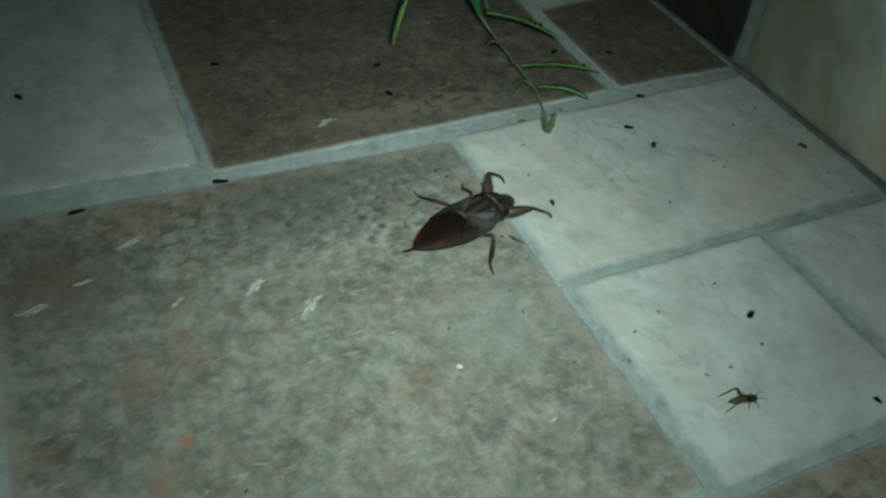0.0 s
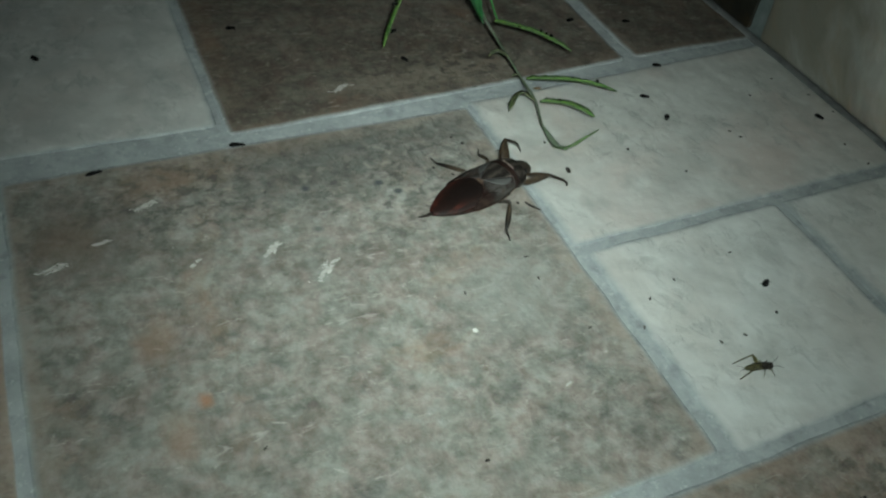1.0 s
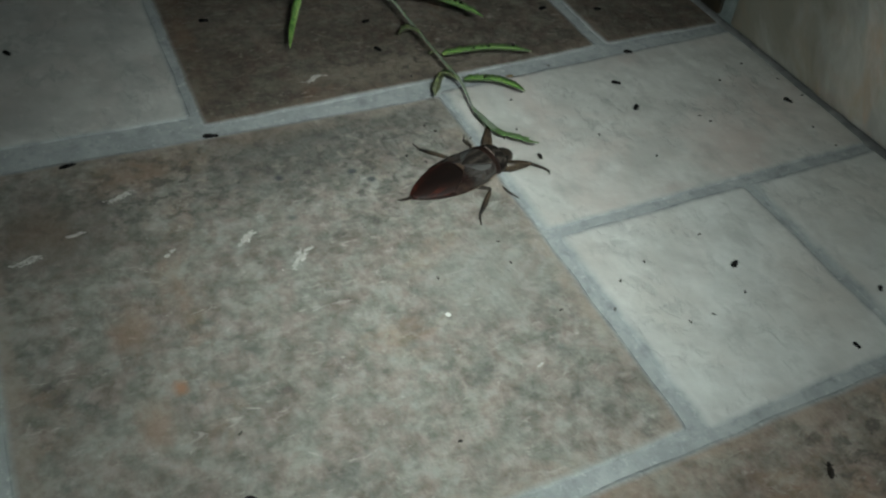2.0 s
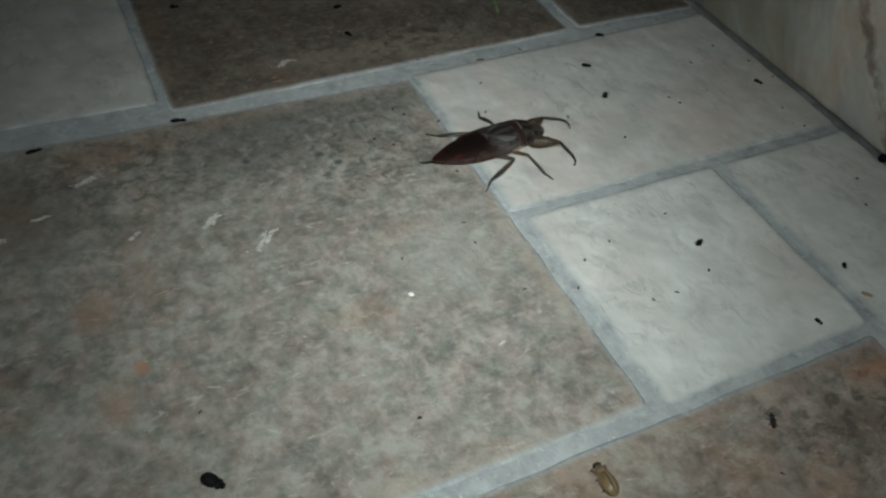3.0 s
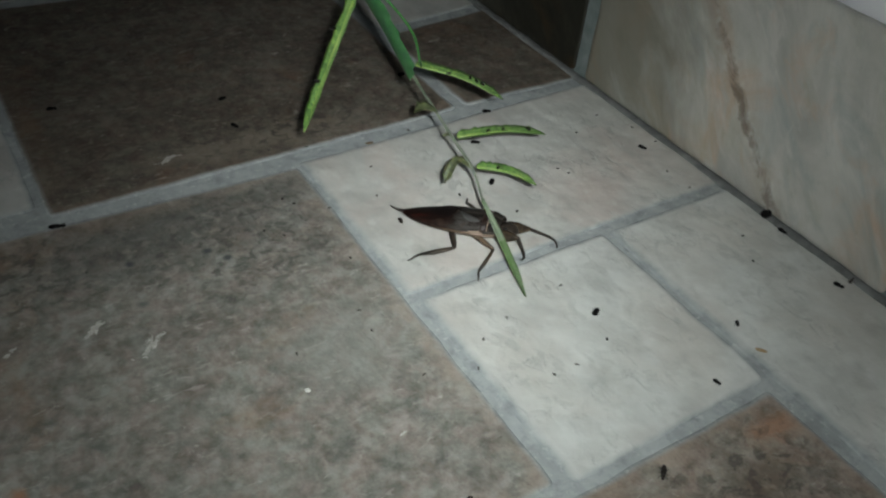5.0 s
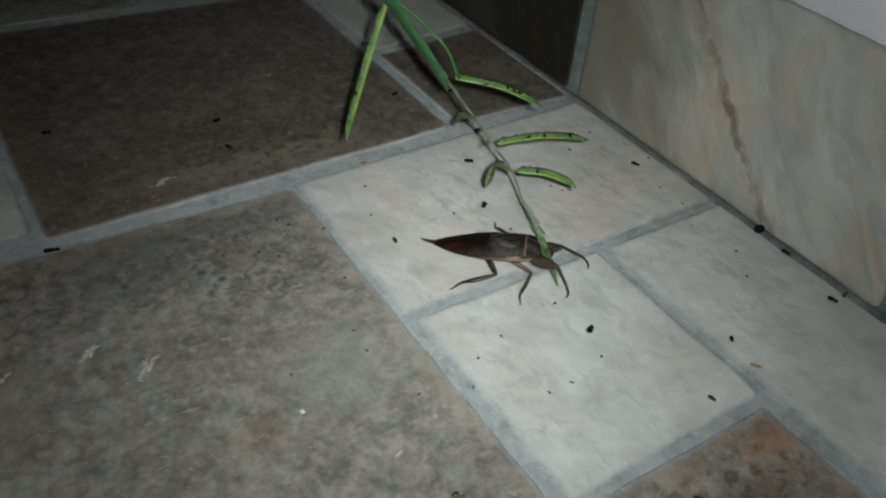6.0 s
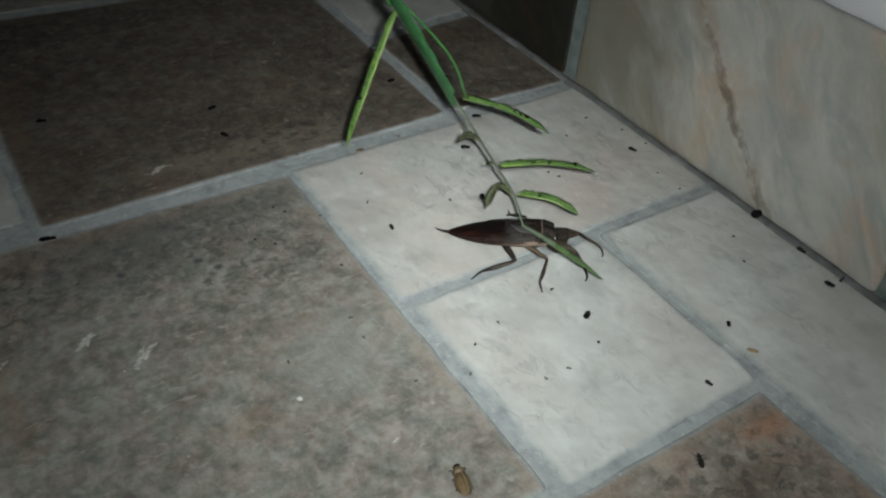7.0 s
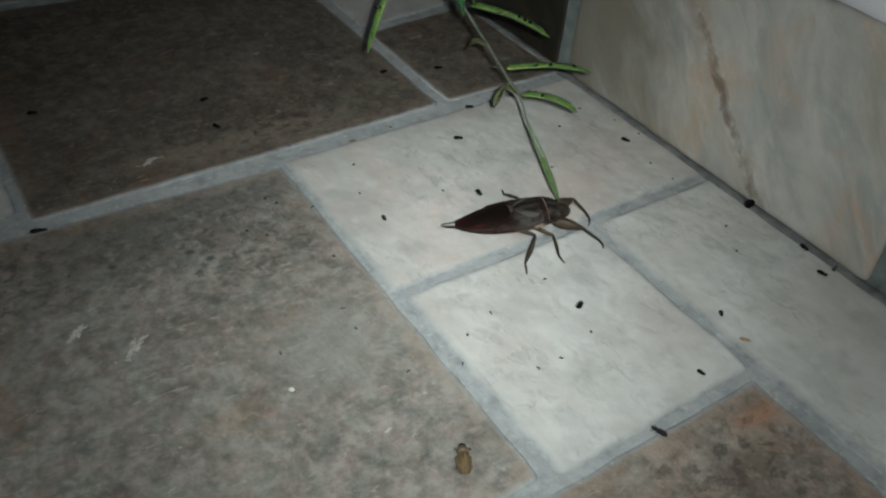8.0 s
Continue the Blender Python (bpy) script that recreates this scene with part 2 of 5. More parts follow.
SLATE_WARM = brown_stone("warm_slate_tile", (0.14, 0.112, 0.09), (0.225, 0.195, 0.168), (0.31, 0.28, 0.245), (0.30, 0.175, 0.10), 0.52, (4, 2, 0), [(0.180, 0.128, 0.012, 0.030, (0.36, 0.20, 0.12), 0.75), (0.195, 0.150, 0.020, 0.012, (0.34, 0.20, 0.13), 0.6), (0.205, 0.09, 0.02, 0.03, (0.10, 0.075, 0.055), 0.6)], [(0.20, 0.09, 0.06, 0.08)])
SLATE_DARK = brown_stone("dark_slate_tile", (0.072, 0.059, 0.048), (0.113, 0.096, 0.080), (0.168, 0.150, 0.126), (0.18, 0.10, 0.058), 0.57, (8, 5, 0), [(-0.30, -0.166, 0.13, 0.010, (0.20, 0.13, 0.085), 0.25), (-0.205, -0.02, 0.02, 0.12, (0.23, 0.20, 0.160), 0.6)], [(-0.215, 0.0, 0.035, 0.13)])
PALE = pale_stone("pale_tile", (0.47, 0.481, 0.455), (0.611, 0.626, 0.6), (0.545, 0.516, 0.468), (0, 0, 0))
PALE_PINK = pale_stone("pale_pinkish_tile", (0.432, 0.432, 0.404), (0.564, 0.567, 0.534), (0.517, 0.415, 0.369), (6, 3, 0))
PALE_GREY = pale_stone("pale_grey_tile", (0.376, 0.376, 0.359), (0.498, 0.502, 0.477), (0.47, 0.425, 0.387), (2, 9, 0))
SKIRT = veined_stone("veined_wall_tile", (0.36, 0.352, 0.324), (0.475, 0.467, 0.432), (0.57, 0.562, 0.527), (0.50, 0.36, 0.26), 0.039, (0.12, 0.090, 0.062))
SKIRT_DARK = veined_stone("dark_wall_tile", (0.012, 0.012, 0.009), (0.028, 0.027, 0.020), (0.06, 0.056, 0.042), (0.05, 0.034, 0.018), None, None)
GROUT = grout_material()
GROUT_WALL = plain("wall_grout", (0.11, 0.14, 0.138), (0.22, 0.25, 0.245), 60, 0.85, 0.2, 0.0008)
PAINT = plain("white_wall_paint", (0.70, 0.70, 0.74), (0.78, 0.78, 0.81), 14, 0.7, 0.3)


# ---- building helpers ----
def part(name, data, material, parent=None, label="", smooth=True):
    """Links a bmesh or mesh as one object, under parent if given."""
    if isinstance(data, bmesh.types.BMesh):
        me = bpy.data.meshes.new(name)
        bmesh.ops.recalc_face_normals(data, faces=data.faces[:])
        data.to_mesh(me)
        data.free()
    else:
        me = data
    if not me.materials:
        me.materials.append(material)
    if smooth:
        me.shade_smooth()
    ob = new(name, me)
    if parent:
        ob.parent = parent
    if label:
        tagged(ob, label)
    return ob


def box(x0, x1, y0, y1, z0, z1, bevel=0.0):
    bm = bmesh.new()
    bmesh.ops.create_cube(bm, size=1)
    bmesh.ops.transform(bm, matrix=Matrix.Translation(((x0 + x1) / 2, (y0 + y1) / 2, (z0 + z1) / 2)) @ Matrix.Diagonal((x1 - x0, y1 - y0, z1 - z0, 1)), verts=bm.verts[:])
    if bevel:
        bmesh.ops.bevel(bm, geom=bm.edges[:], offset=bevel, segments=2, affect="EDGES")
    return bm


def slab(corners, step, drop, relief, seed, haze=(2, 2, 2, 2), thick=0.007, rim=0.005, place=None):
    """A tile with worn, slightly wavy rounded edges and shallow relief. corners: (x, y) at low-x low-y, high-x low-y, high-x high-y, low-x high-y.
    haze: millimetres by which smeared grout reaches over the low-x, high-x, low-y and high-y edges."""
    a, b, c, d = [Vector((*p, 0)) for p in corners]
    w, h = ((b - a).length + (c - d).length) / 2, ((d - a).length + (c - b).length) / 2

    def stations(size):
        k = max(4, int(size / step))
        inner = [rim * f for f in (0, 0.12, 0.3, 0.55, 1.0)]
        mid = [rim + (size - 2 * rim) * i / k for i in range(1, k)]
        return [v / size for v in inner + mid + [size - v for v in reversed(inner)]]

    us, vs = stations(w), stations(h)
    along, across = (b - a).normalized(), (d - a).normalized()
    curve = 0.0045 + 0.0035 * abs(noise.noise((seed, 2.5, 1.5)))
    verts, faces, smear, worn = [], [], [], []
    for v in vs:
        for u in us:
            p = (a * (1 - u) + b * u) * (1 - v) + (d * (1 - u) + c * u) * v
            e = min(u * w, (1 - u) * w, v * h, (1 - v) * h)
            ca, cb = curve - min(u, 1 - u) * w, curve - min(v, 1 - v) * h
            if ca > 0 and cb > 0:  # rounded corners
                k = 1 - max(ca, cb) / math.hypot(ca, cb)
                p = p + along * (ca * k if u < 0.5 else -ca * k) + across * (cb * k if v < 0.5 else -cb * k)
            wob = max(0, 1 - e / 0.008)
            q = p + Vector((noise.noise((p.x * 38, p.y * 38, seed)), noise.noise((p.x * 38, p.y * 38, seed + 9)), 0)) * 0.0011 * wob
            r = min(1, e / rim)
            z = -drop * (1 - math.sqrt(max(0, 1 - (1 - r) ** 2))) + max(-0.0005, relief * noise.fractal((p.x * 26, p.y * 26, seed), 0.9, 2.0, 4))
            z += -relief * 0.35 * wob
            verts.append((q.x, q.y, min(z, 0.0012)))
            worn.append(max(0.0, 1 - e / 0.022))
            smear.append(max(1 - far / (0.001 * k) for far, k in zip((u * w, (1 - u) * w, v * h, (1 - v) * h), haze)))
    n, m = len(us), len(vs)
    for j in range(m - 1):
        for i in range(n - 1):
            k = j * n + i
            faces.append((k, k + 1, k + n + 1, k + n))
    ring = list(range(n)) + [j * n + n - 1 for j in range(1, m)] + [(m - 1) * n + i for i in range(n - 2, -1, -1)] + [j * n for j in range(m - 2, 0, -1)]
    rim_at = len(verts)
    verts += [verts[k] for k in ring]
    base = len(verts)
    for k in ring:
        x, y, z = verts[k]
        verts.append((x, y, -thick))
    for i in range(len(ring)):
        j = (i + 1) % len(ring)
        faces.append((rim_at + j, rim_at + i, base + i, base + j))
    faces.append(tuple(reversed(range(base, base + len(ring)))))
    me = bpy.data.meshes.new("tile")
    me.from_pydata([tuple(place @ Vector(v)) for v in verts] if place else verts, [], faces)
    rim_data = me.attributes.new("smear", "FLOAT", "POINT")
    rim_data.data.foreach_set("value", [max(0.0, k) for k in smear] + [1.0] * (len(verts) - len(smear)))
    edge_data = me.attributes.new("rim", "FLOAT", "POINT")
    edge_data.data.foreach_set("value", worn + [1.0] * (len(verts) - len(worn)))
    return me


def tube(path, radii, n=8, ends=True, up=(0, 0, 1)):
    """A closed, tapering limb along a line of points. radii: a radius or (across, upward) at each point."""
    bm = bmesh.new()
    pts = [Vector(p) for p in path]
    rings = []
    for i, p in enumerate(pts):
        d = (pts[min(i + 1, len(pts) - 1)] - pts[max(i - 1, 0)]).normalized()
        side = d.cross(Vector(up))
        side = side.normalized() if side.length > 1e-4 else d.orthogonal().normalized()
        top = side.cross(d)
        r = radii[i]
        a, b = r if isinstance(r, tuple) else (r, r)
        rings.append([bm.verts.new(p + side * a * math.cos(2 * math.pi * k / n) + top * b * math.sin(2 * math.pi * k / n)) for k in range(n)])
    for s, t in zip(rings, rings[1:]):
        for k in range(n):
            bm.faces.new((s[k], s[(k + 1) % n], t[(k + 1) % n], t[k]))
    if ends:
        bm.faces.new(list(reversed(rings[0])))
        bm.faces.new(rings[-1])
    return bm


# ---- the only light: an unseen torch standing in for the phone light beside the lens ----
def glow(name, strength):
    m = bpy.data.materials.new(name)
    m.use_nodes = True
    b = m.node_tree.nodes["Principled BSDF"]
    b.inputs["Base Color"].default_value = (0.02, 0.02, 0.02, 1)
    b.inputs["Emission Color"].default_value = (0.95, 0.985, 0.96, 1)
    b.inputs["Emission Strength"].default_value = strength
    return m


def lathe(profile, n=40):
    """A closed body turned round the z axis from (radius, height) pairs."""
    bm = bmesh.new()
    rings = [[bm.verts.new((r * math.cos(2 * math.pi * k / n), r * math.sin(2 * math.pi * k / n), z)) for k in range(n)] for r, z in profile]
    for p, q in zip(rings, rings[1:] + rings[:1]):
        for k in range(n):
            bm.faces.new((p[k], p[(k + 1) % n], q[(k + 1) % n], q[k]))
    return bm


BORE, DEEP = 0.0050, 0.0200  # the bright emitter sits at the bottom of a straight bore, which narrows its beam


def stand_in_torch():
    thing = tagged(new("stand_in_torch"), "unseen lit torch standing in for the phone light beside the lens", "torch")
    black = plain("torch_casing", (0.012, 0.012, 0.013), (0.02, 0.02, 0.021), 90, 0.6, 0.3)
    part("casing", lathe([(BORE + 0.0001, 0), (BORE + 0.0001, DEEP + 0.001), (0.0001, DEEP + 0.001), (0.0001, 0.085), (0.0085, 0.085), (0.0090, 0.083), (0.0090, 0.022), (0.0085, 0.016), (0.0085, 0.001), (0.0080, 0.0)]), black, thing, smooth=False)
    part("bulb", lathe([(0.0001, DEEP), (BORE, DEEP), (BORE, DEEP + 0.0006), (0.0001, DEEP + 0.0006)]), glow("bulb_glow", HOT), thing, "bright bulb", smooth=False)
    # glowing ring added to spread a wide spill round the beam
    part("spill_ring", lathe([(0.0054, -0.0004), (0.0072, -0.0004), (0.0072, -0.0001), (0.0054, -0.0001)]), glow("ring_glow", SPILL), thing, "added glowing ring for the wide spill of the beam", smooth=False)
    return thing


HOT, SPILL = 20300.0, 6100.0
lamp = stand_in_torch()


# ---- floor ----
def bed():
    """Grout bed under and between the tiles, one sheet."""
    bm = bmesh.new()
    bmesh.ops.create_grid(bm, x_segments=260, y_segments=260, size=1.0)
    for v in bm.verts:
        v.co.x, v.co.y = v.co.x * 1.0 - 0.12, v.co.y * 0.8 - 0.505
        v.co.z = -0.0012 + 0.00015 * noise.noise((v.co.x * 40, v.co.y * 40, 3))
    return bm


floor = tagged(part("floor", bed(), GROUT), "tiled floor with wide grey-blue grout joints", "floor", kind="structure")
W = 0.2772  # where the floor tiles stop short of the wall


def quad(x0, x1, y0, y1, lean0=0.0, lean1=0.0):
    """Corners of a tile whose low-x and high-x edges lean by so much per metre of y."""
    return [(x0 + lean0 * y0, y0), (x1 + lean1 * y0, y0), (x1 + lean1 * y1, y1), (x0 + lean0 * y1, y1)]


TILES = [
    (quad(-0.160, 0.153, -0.321, -0.0073, -0.01, -0.03), SLATE, 0.003, 0.0005, (5, 4, 4, 4)),
    (quad(-0.165, -0.0055, -0.0055, W, -0.06, -0.035), PALE_PINK, 0.003, 0.0006, (4, 4, 9, 3)),
    (quad(0.0035, 0.1570, 0.001, 0.1515, -0.035, -0.045), PALE, 0.003, 0.0008, (4, 4, 7, 4)),
    (quad(0.0045, 0.325, 0.1555, W, -0.035, 0), PALE, 0.0035, 0.0007, (5, 2, 9, 3)),
    (quad(0.1645, 0.33, -0.155, 0.145, -0.035, 0), SLATE_WARM, 0.0035, 0.0006, (5, 3, 3, 4)),
    (quad(0.167, 0.33, -0.47, -0.171, -0.02, 0), SLATE, 0.006, 0.0005, (3, 2, 2, 2)),
    (quad(-0.50, -0.1815, -0.1785, 0.147, 0, -0.06), SLATE_DARK, 0.0035, 0.0006, (4, 5, 4, 4)),
    (quad(-0.306, -0.189, 0.157, W, -0.15, -0.02), SLATE_DARK, 0.0035, 0.0006, (4, 4, 4, 3)),
    (quad(-0.50, -0.320, 0.158, W, -0.15, -0.15), PALE_GREY, 0.006, 0.0006, (4, 4, 4, 3)),
    (quad(-0.50, -0.184, -0.50, -0.184), PALE_GREY, 0.005, 0.0006, (3, 4, 3, 4)),
    (quad(-0.157, 0.160, -0.645, -0.328), SLATE_WARM, 0.006, 0.0005, (2, 2, 2, 1)),
    (quad(-0.83, -0.56, 0.0, W), SLATE_DARK, 0.01, 0.0006, (2, 2, 2, 2)),
    (quad(-0.83, -0.516, -0.32, -0.016), SLATE, 0.01, 0.0006, (2, 2, 2, 2)),
    (quad(-0.83, -0.516, -0.65, -0.336), SLATE_WARM, 0.01, 0.0006, (2, 2, 2, 2)),
    (quad(-0.50, -0.187, -0.82, -0.516), SLATE, 0.01, 0.0005, (2, 2, 2, 2)),
    (quad(-0.168, 0.147, -0.97, -0.66), PALE_GREY, 0.01, 0.0005, (2, 2, 2, 2)),
    (quad(0.164, 0.33, -0.79, -0.486), SLATE_WARM, 0.01, 0.0005, (2, 2, 2, 2)),
    (quad(0.346, 0.66, -0.16, W), PALE_GREY, 0.01, 0.0005, (2, 2, 2, 2)),
    (quad(0.346, 0.66, -0.48, -0.176), SLATE, 0.01, 0.0005, (2, 2, 2, 2)),
    (quad(0.346, 0.66, -0.80, -0.496), SLATE_WARM, 0.01, 0.0005, (2, 2, 2, 2)),
]
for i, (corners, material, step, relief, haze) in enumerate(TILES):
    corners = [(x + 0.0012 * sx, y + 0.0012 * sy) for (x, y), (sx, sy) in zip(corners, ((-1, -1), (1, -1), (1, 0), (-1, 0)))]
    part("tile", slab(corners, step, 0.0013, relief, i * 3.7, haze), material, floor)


# ---- wall with a row of tiles along its foot ----
wall = tagged(part("wall_north", box(-1.6, 1.2, 0.2866, 0.42, -0.01, 1.5), PAINT, smooth=False), "white painted wall above a row of stone tiles", "wall", kind="structure")
tagged(part("wall_joint", box(-1.1, 0.9, 0.2822, 0.2864, -0.004, 0.1560, 0.001), GROUT_WALL, smooth=False), "grey grout between wall tiles and along the floor", "grout", kind="structure")
# joint along the wall's foot; the shade lying there is put into its colour
JOINT = plain("shaded_joint", (0.10, 0.106, 0.103), (0.23, 0.236, 0.23), 60, 0.9, 0.2, 0.0006)
tagged(part("floor_joint", tube([(-1.1 + 0.02 * i, 0.2792 + 0.0004 * noise.noise((i * 0.7, 1, 2)), -0.0012) for i in range(100)], [(0.0052, 0.0028)] * 100, 8), JOINT), "grey joint where floor meets wall, darkened for the shade there", "joint", kind="structure")
UPRIGHT = Matrix(((1, 0, 0, 0), (0, 0, -1, 0.280), (0, 1, 0, 0), (0, 0, 0, 1)))
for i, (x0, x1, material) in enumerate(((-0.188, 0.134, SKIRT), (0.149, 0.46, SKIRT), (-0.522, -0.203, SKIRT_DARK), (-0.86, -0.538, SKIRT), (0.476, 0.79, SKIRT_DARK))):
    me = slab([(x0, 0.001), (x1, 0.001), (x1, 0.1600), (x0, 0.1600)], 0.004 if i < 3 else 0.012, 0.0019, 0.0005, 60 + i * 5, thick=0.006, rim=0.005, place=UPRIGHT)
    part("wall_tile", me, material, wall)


# ---- shapes for living things ----
def curve_line(pts, n):
    """Evenly eased points through a few given ones (Catmull-Rom)."""
    p = [Vector(q) for q in pts]
    p = [2 * p[0] - p[1]] + p + [2 * p[-1] - p[-2]]
    out = []
    for i in range(1, len(p) - 2):
        for k in range(n):
            t = k / n
            out.append(0.5 * (2 * p[i] + (p[i + 1] - p[i - 1]) * t + (2 * p[i - 1] - 5 * p[i] + 4 * p[i + 1] - p[i + 2]) * t * t + (3 * p[i] - p[i - 1] - 3 * p[i + 1] + p[i + 2]) * t ** 3))
    return out + [p[-2]]


def merge(*parts_):
    """Several bmeshes as one."""
    out = bmesh.new()
    for b in parts_:
        me = bpy.data.meshes.new("piece")
        b.to_mesh(me)
        b.free()
        out.from_mesh(me)
        bpy.data.meshes.remove(me)
    return out


def dome(x0, x1, width, height, depth=0.3, n=10, m=12, pinch=0.75):
    """An oval insect shell lying along x: rounded above, flatter below."""
    path, radii = [], []
    for i in range(n + 1):
        a = math.pi * i / n
        path.append((x0 + (x1 - x0) * (1 - math.cos(a)) / 2, 0, 0))
        s = max(0.04, math.sin(a) ** pinch)
        radii.append((width / 2 * s, height * s))
    bm = tube(path, radii, m)
    for v in bm.verts:
        if v.co.z < 0:
            v.co.z *= depth
    return bm


def eased(table, x):
    """A smooth value between the rows of a table of (x, value)."""
    for (a, p), (b, q) in zip(table, table[1:]):
        if x <= b:
            t = min(1, max(0, (x - a) / (b - a)))
            return p + (q - p) * t
    return table[-1][1]


def aim(at, towards, up):
    """A pose at a point whose x axis runs towards another and whose z axis leans to up."""
    x = (Vector(towards) - Vector(at)).normalized()
    y = Vector(up).cross(x).normalized()
    z = x.cross(y)
    return Matrix.Translation(at) @ Matrix((x, y, z)).transposed().to_4x4()


# ---- the giant water bug ----
def shell_colour(name, a, b, scale, rough, streak=(1, 1, 1), coat=0.0):
    n = Nodes(name, rough, 0.28)
    n.colour(n.ramp(n.noise(scale, 6, 0.6, 0.5, n.space(scale=streak)), (0.3, a), (0.7, b)))
    n.b.inputs["Coat Weight"].default_value = coat
    n.b.inputs["Coat Roughness"].default_value = 0.3
    return n.bump((n.noise(scale * 2, 4, 0.6, 0.3, n.space(scale=streak)), 0.35, 0.0003))


def membrane_colour():
    """Wing membrane, black-brown in the middle, breaking into rust red along the sides and towards the tail."""
    n = Nodes("wing_membrane", 0.6, 0.16)
    x, y, z = n.axes()
    rust = n.math("ADD", n.math("MULTIPLY", x, -19.0), n.math("MULTIPLY", n.math("ABSOLUTE", y), 34.0))
    rust = n.math("ADD", rust, n.math("MULTIPLY", n.math("SUBTRACT", n.noise(150, 6, 0.7, 0.6, n.space(scale=(0.3, 1, 1))), 0.5), 2.4))
    c = n.ramp(rust, (0.30, (0.006, 0.0034, 0.0028)), (0.72, (0.012, 0.0047, 0.0034)), (1.05, (0.044, 0.0105, 0.0066)))
    fleck = n.ramp(n.noise(190, 4, 0.7, 1.0, n.space(scale=(0.3, 1, 1), move=(3, 1, 2))), (0.60, 0.0), (0.72, 0.3))
    n.colour(n.mix(c, (0.075, 0.036, 0.017), fleck))
    return n.bump((n.noise(260, 4, 0.6, 0.3, n.space(scale=(0.3, 1, 1))), 0.4, 0.0003))


def corium_colour(name, dark, grey, pale):
    """Leathery forewing: slate grey with paler clouds in front, fading unevenly to black-brown behind."""
    n = Nodes(name, 0.72, 0.12)
    x, y, z = n.axes()
    f = n.math("ADD", n.math("MULTIPLY", x, 70.0), n.math("MULTIPLY", n.math("SUBTRACT", n.noise(130, 6, 0.7, 0.8, n.space(scale=(0.5, 1, 1))), 0.5), 1.9))
    c = n.ramp(n.math("ADD", f, 0.72), (0.38, dark), (0.58, grey), (1.0, pale))
    c = n.mix(c, (0.042, 0.027, 0.019), n.ramp(n.noise(170, 5, 0.68, 0.8, n.space(move=(2, 7, 1))), (0.50, 0.0), (0.64, 0.7)))
    c = n.mix(c, dark, n.ramp(n.noise(240, 5, 0.7, 1.0, n.space(scale=(0.35, 1, 1), move=(5, 2, 1))), (0.50, 0.0), (0.62, 0.75)))
    n.colour(c)
    return n.bump((n.noise(300, 5, 0.65, 0.3, n.space(scale=(0.4, 1, 1))), 0.5, 0.0004))


def banded_colour():
    """Neck shield: brown, crossed lengthwise by dark and ochre bands."""
    n = Nodes("mottled_back_plate", 0.72, 0.12)
    x, y, z = n.axes()
    f = n.math("SINE", n.math("ADD", n.math("MULTIPLY", y, 900.0), n.math("MULTIPLY", n.noise(150, 5, 0.7, 0.8), 7.0)))
    c = n.ramp(n.math("ADD", n.math("MULTIPLY", f, 0.34), 0.5), (0.2, (0.010, 0.008, 0.007)), (0.6, (0.030, 0.025, 0.021)), (0.95, (0.056, 0.047, 0.039)))
    n.colour(n.mix(c, (0.012, 0.009, 0.008), n.ramp(n.noise(260, 4, 0.65), (0.5, 0.0), (0.64, 0.8))))
    return n.bump((n.noise(320, 5, 0.65), 0.5, 0.0004))


def belly_colour():
    """Underside: pale pinkish tan at the breast, dark brown towards the tail."""
    n = Nodes("belly_chitin", 0.55, 0.25)
    f = n.math("ADD", n.math("MULTIPLY", n.axes()[0], 38.0), n.math("MULTIPLY", n.noise(200, 5, 0.65), 0.8))
    n.colour(n.ramp(n.math("ADD", f, 0.15), (0.22, (0.016, 0.008, 0.006)), (0.55, (0.085, 0.058, 0.042)), (0.95, (0.21, 0.155, 0.12))))
    return n.bump((n.noise(400, 4, 0.6), 0.35, 0.0003))


MEMBRANE = membrane_colour()
BELLY = belly_colour()
CORIUM = corium_colour("wing_leather", (0.011, 0.0048, 0.0038), (0.026, 0.0235, 0.0215), (0.046, 0.0425, 0.039))
CORIUM_DARK = corium_colour("dark_wing_leather", (0.010, 0.0045, 0.0036), (0.016, 0.0145, 0.013), (0.036, 0.033, 0.030))
CHITIN = shell_colour("brown_chitin", (0.008, 0.006, 0.005), (0.036, 0.027, 0.020), 240, 0.45, (1, 1, 1), 0.2)
CHITIN_TAN = shell_colour("tan_chitin", (0.045, 0.030, 0.018), (0.15, 0.10, 0.062), 200, 0.5)
CHITIN_LEG = shell_colour("leg_chitin", (0.011, 0.0085, 0.006), (0.066, 0.045, 0.027), 260, 0.45)
CHITIN_TAN_LEG = shell_colour("tan_leg_chitin", (0.022, 0.015, 0.010), (0.115, 0.076, 0.045), 260, 0.5)
CHITIN_LEG_DARK = shell_colour("dark_leg_chitin", (0.007, 0.006, 0.005), (0.034, 0.025, 0.018), 300, 0.5)
CREAM = shell_colour("cream_band", (0.06, 0.043, 0.038), (0.21, 0.163, 0.145), 200, 0.5)
REDDISH = shell_colour("reddish_chitin", (0.007, 0.004, 0.003), (0.022, 0.010, 0.0075), 200, 0.55)
# inner wing strip: the wing's highlight is put into this paler colour
CLAVUS = shell_colour("clavus_highlight", (0.018, 0.0175, 0.017), (0.072, 0.071, 0.069), 190, 0.65, (0.25, 1, 1), 0.0)
SHOULDER = banded_colour()


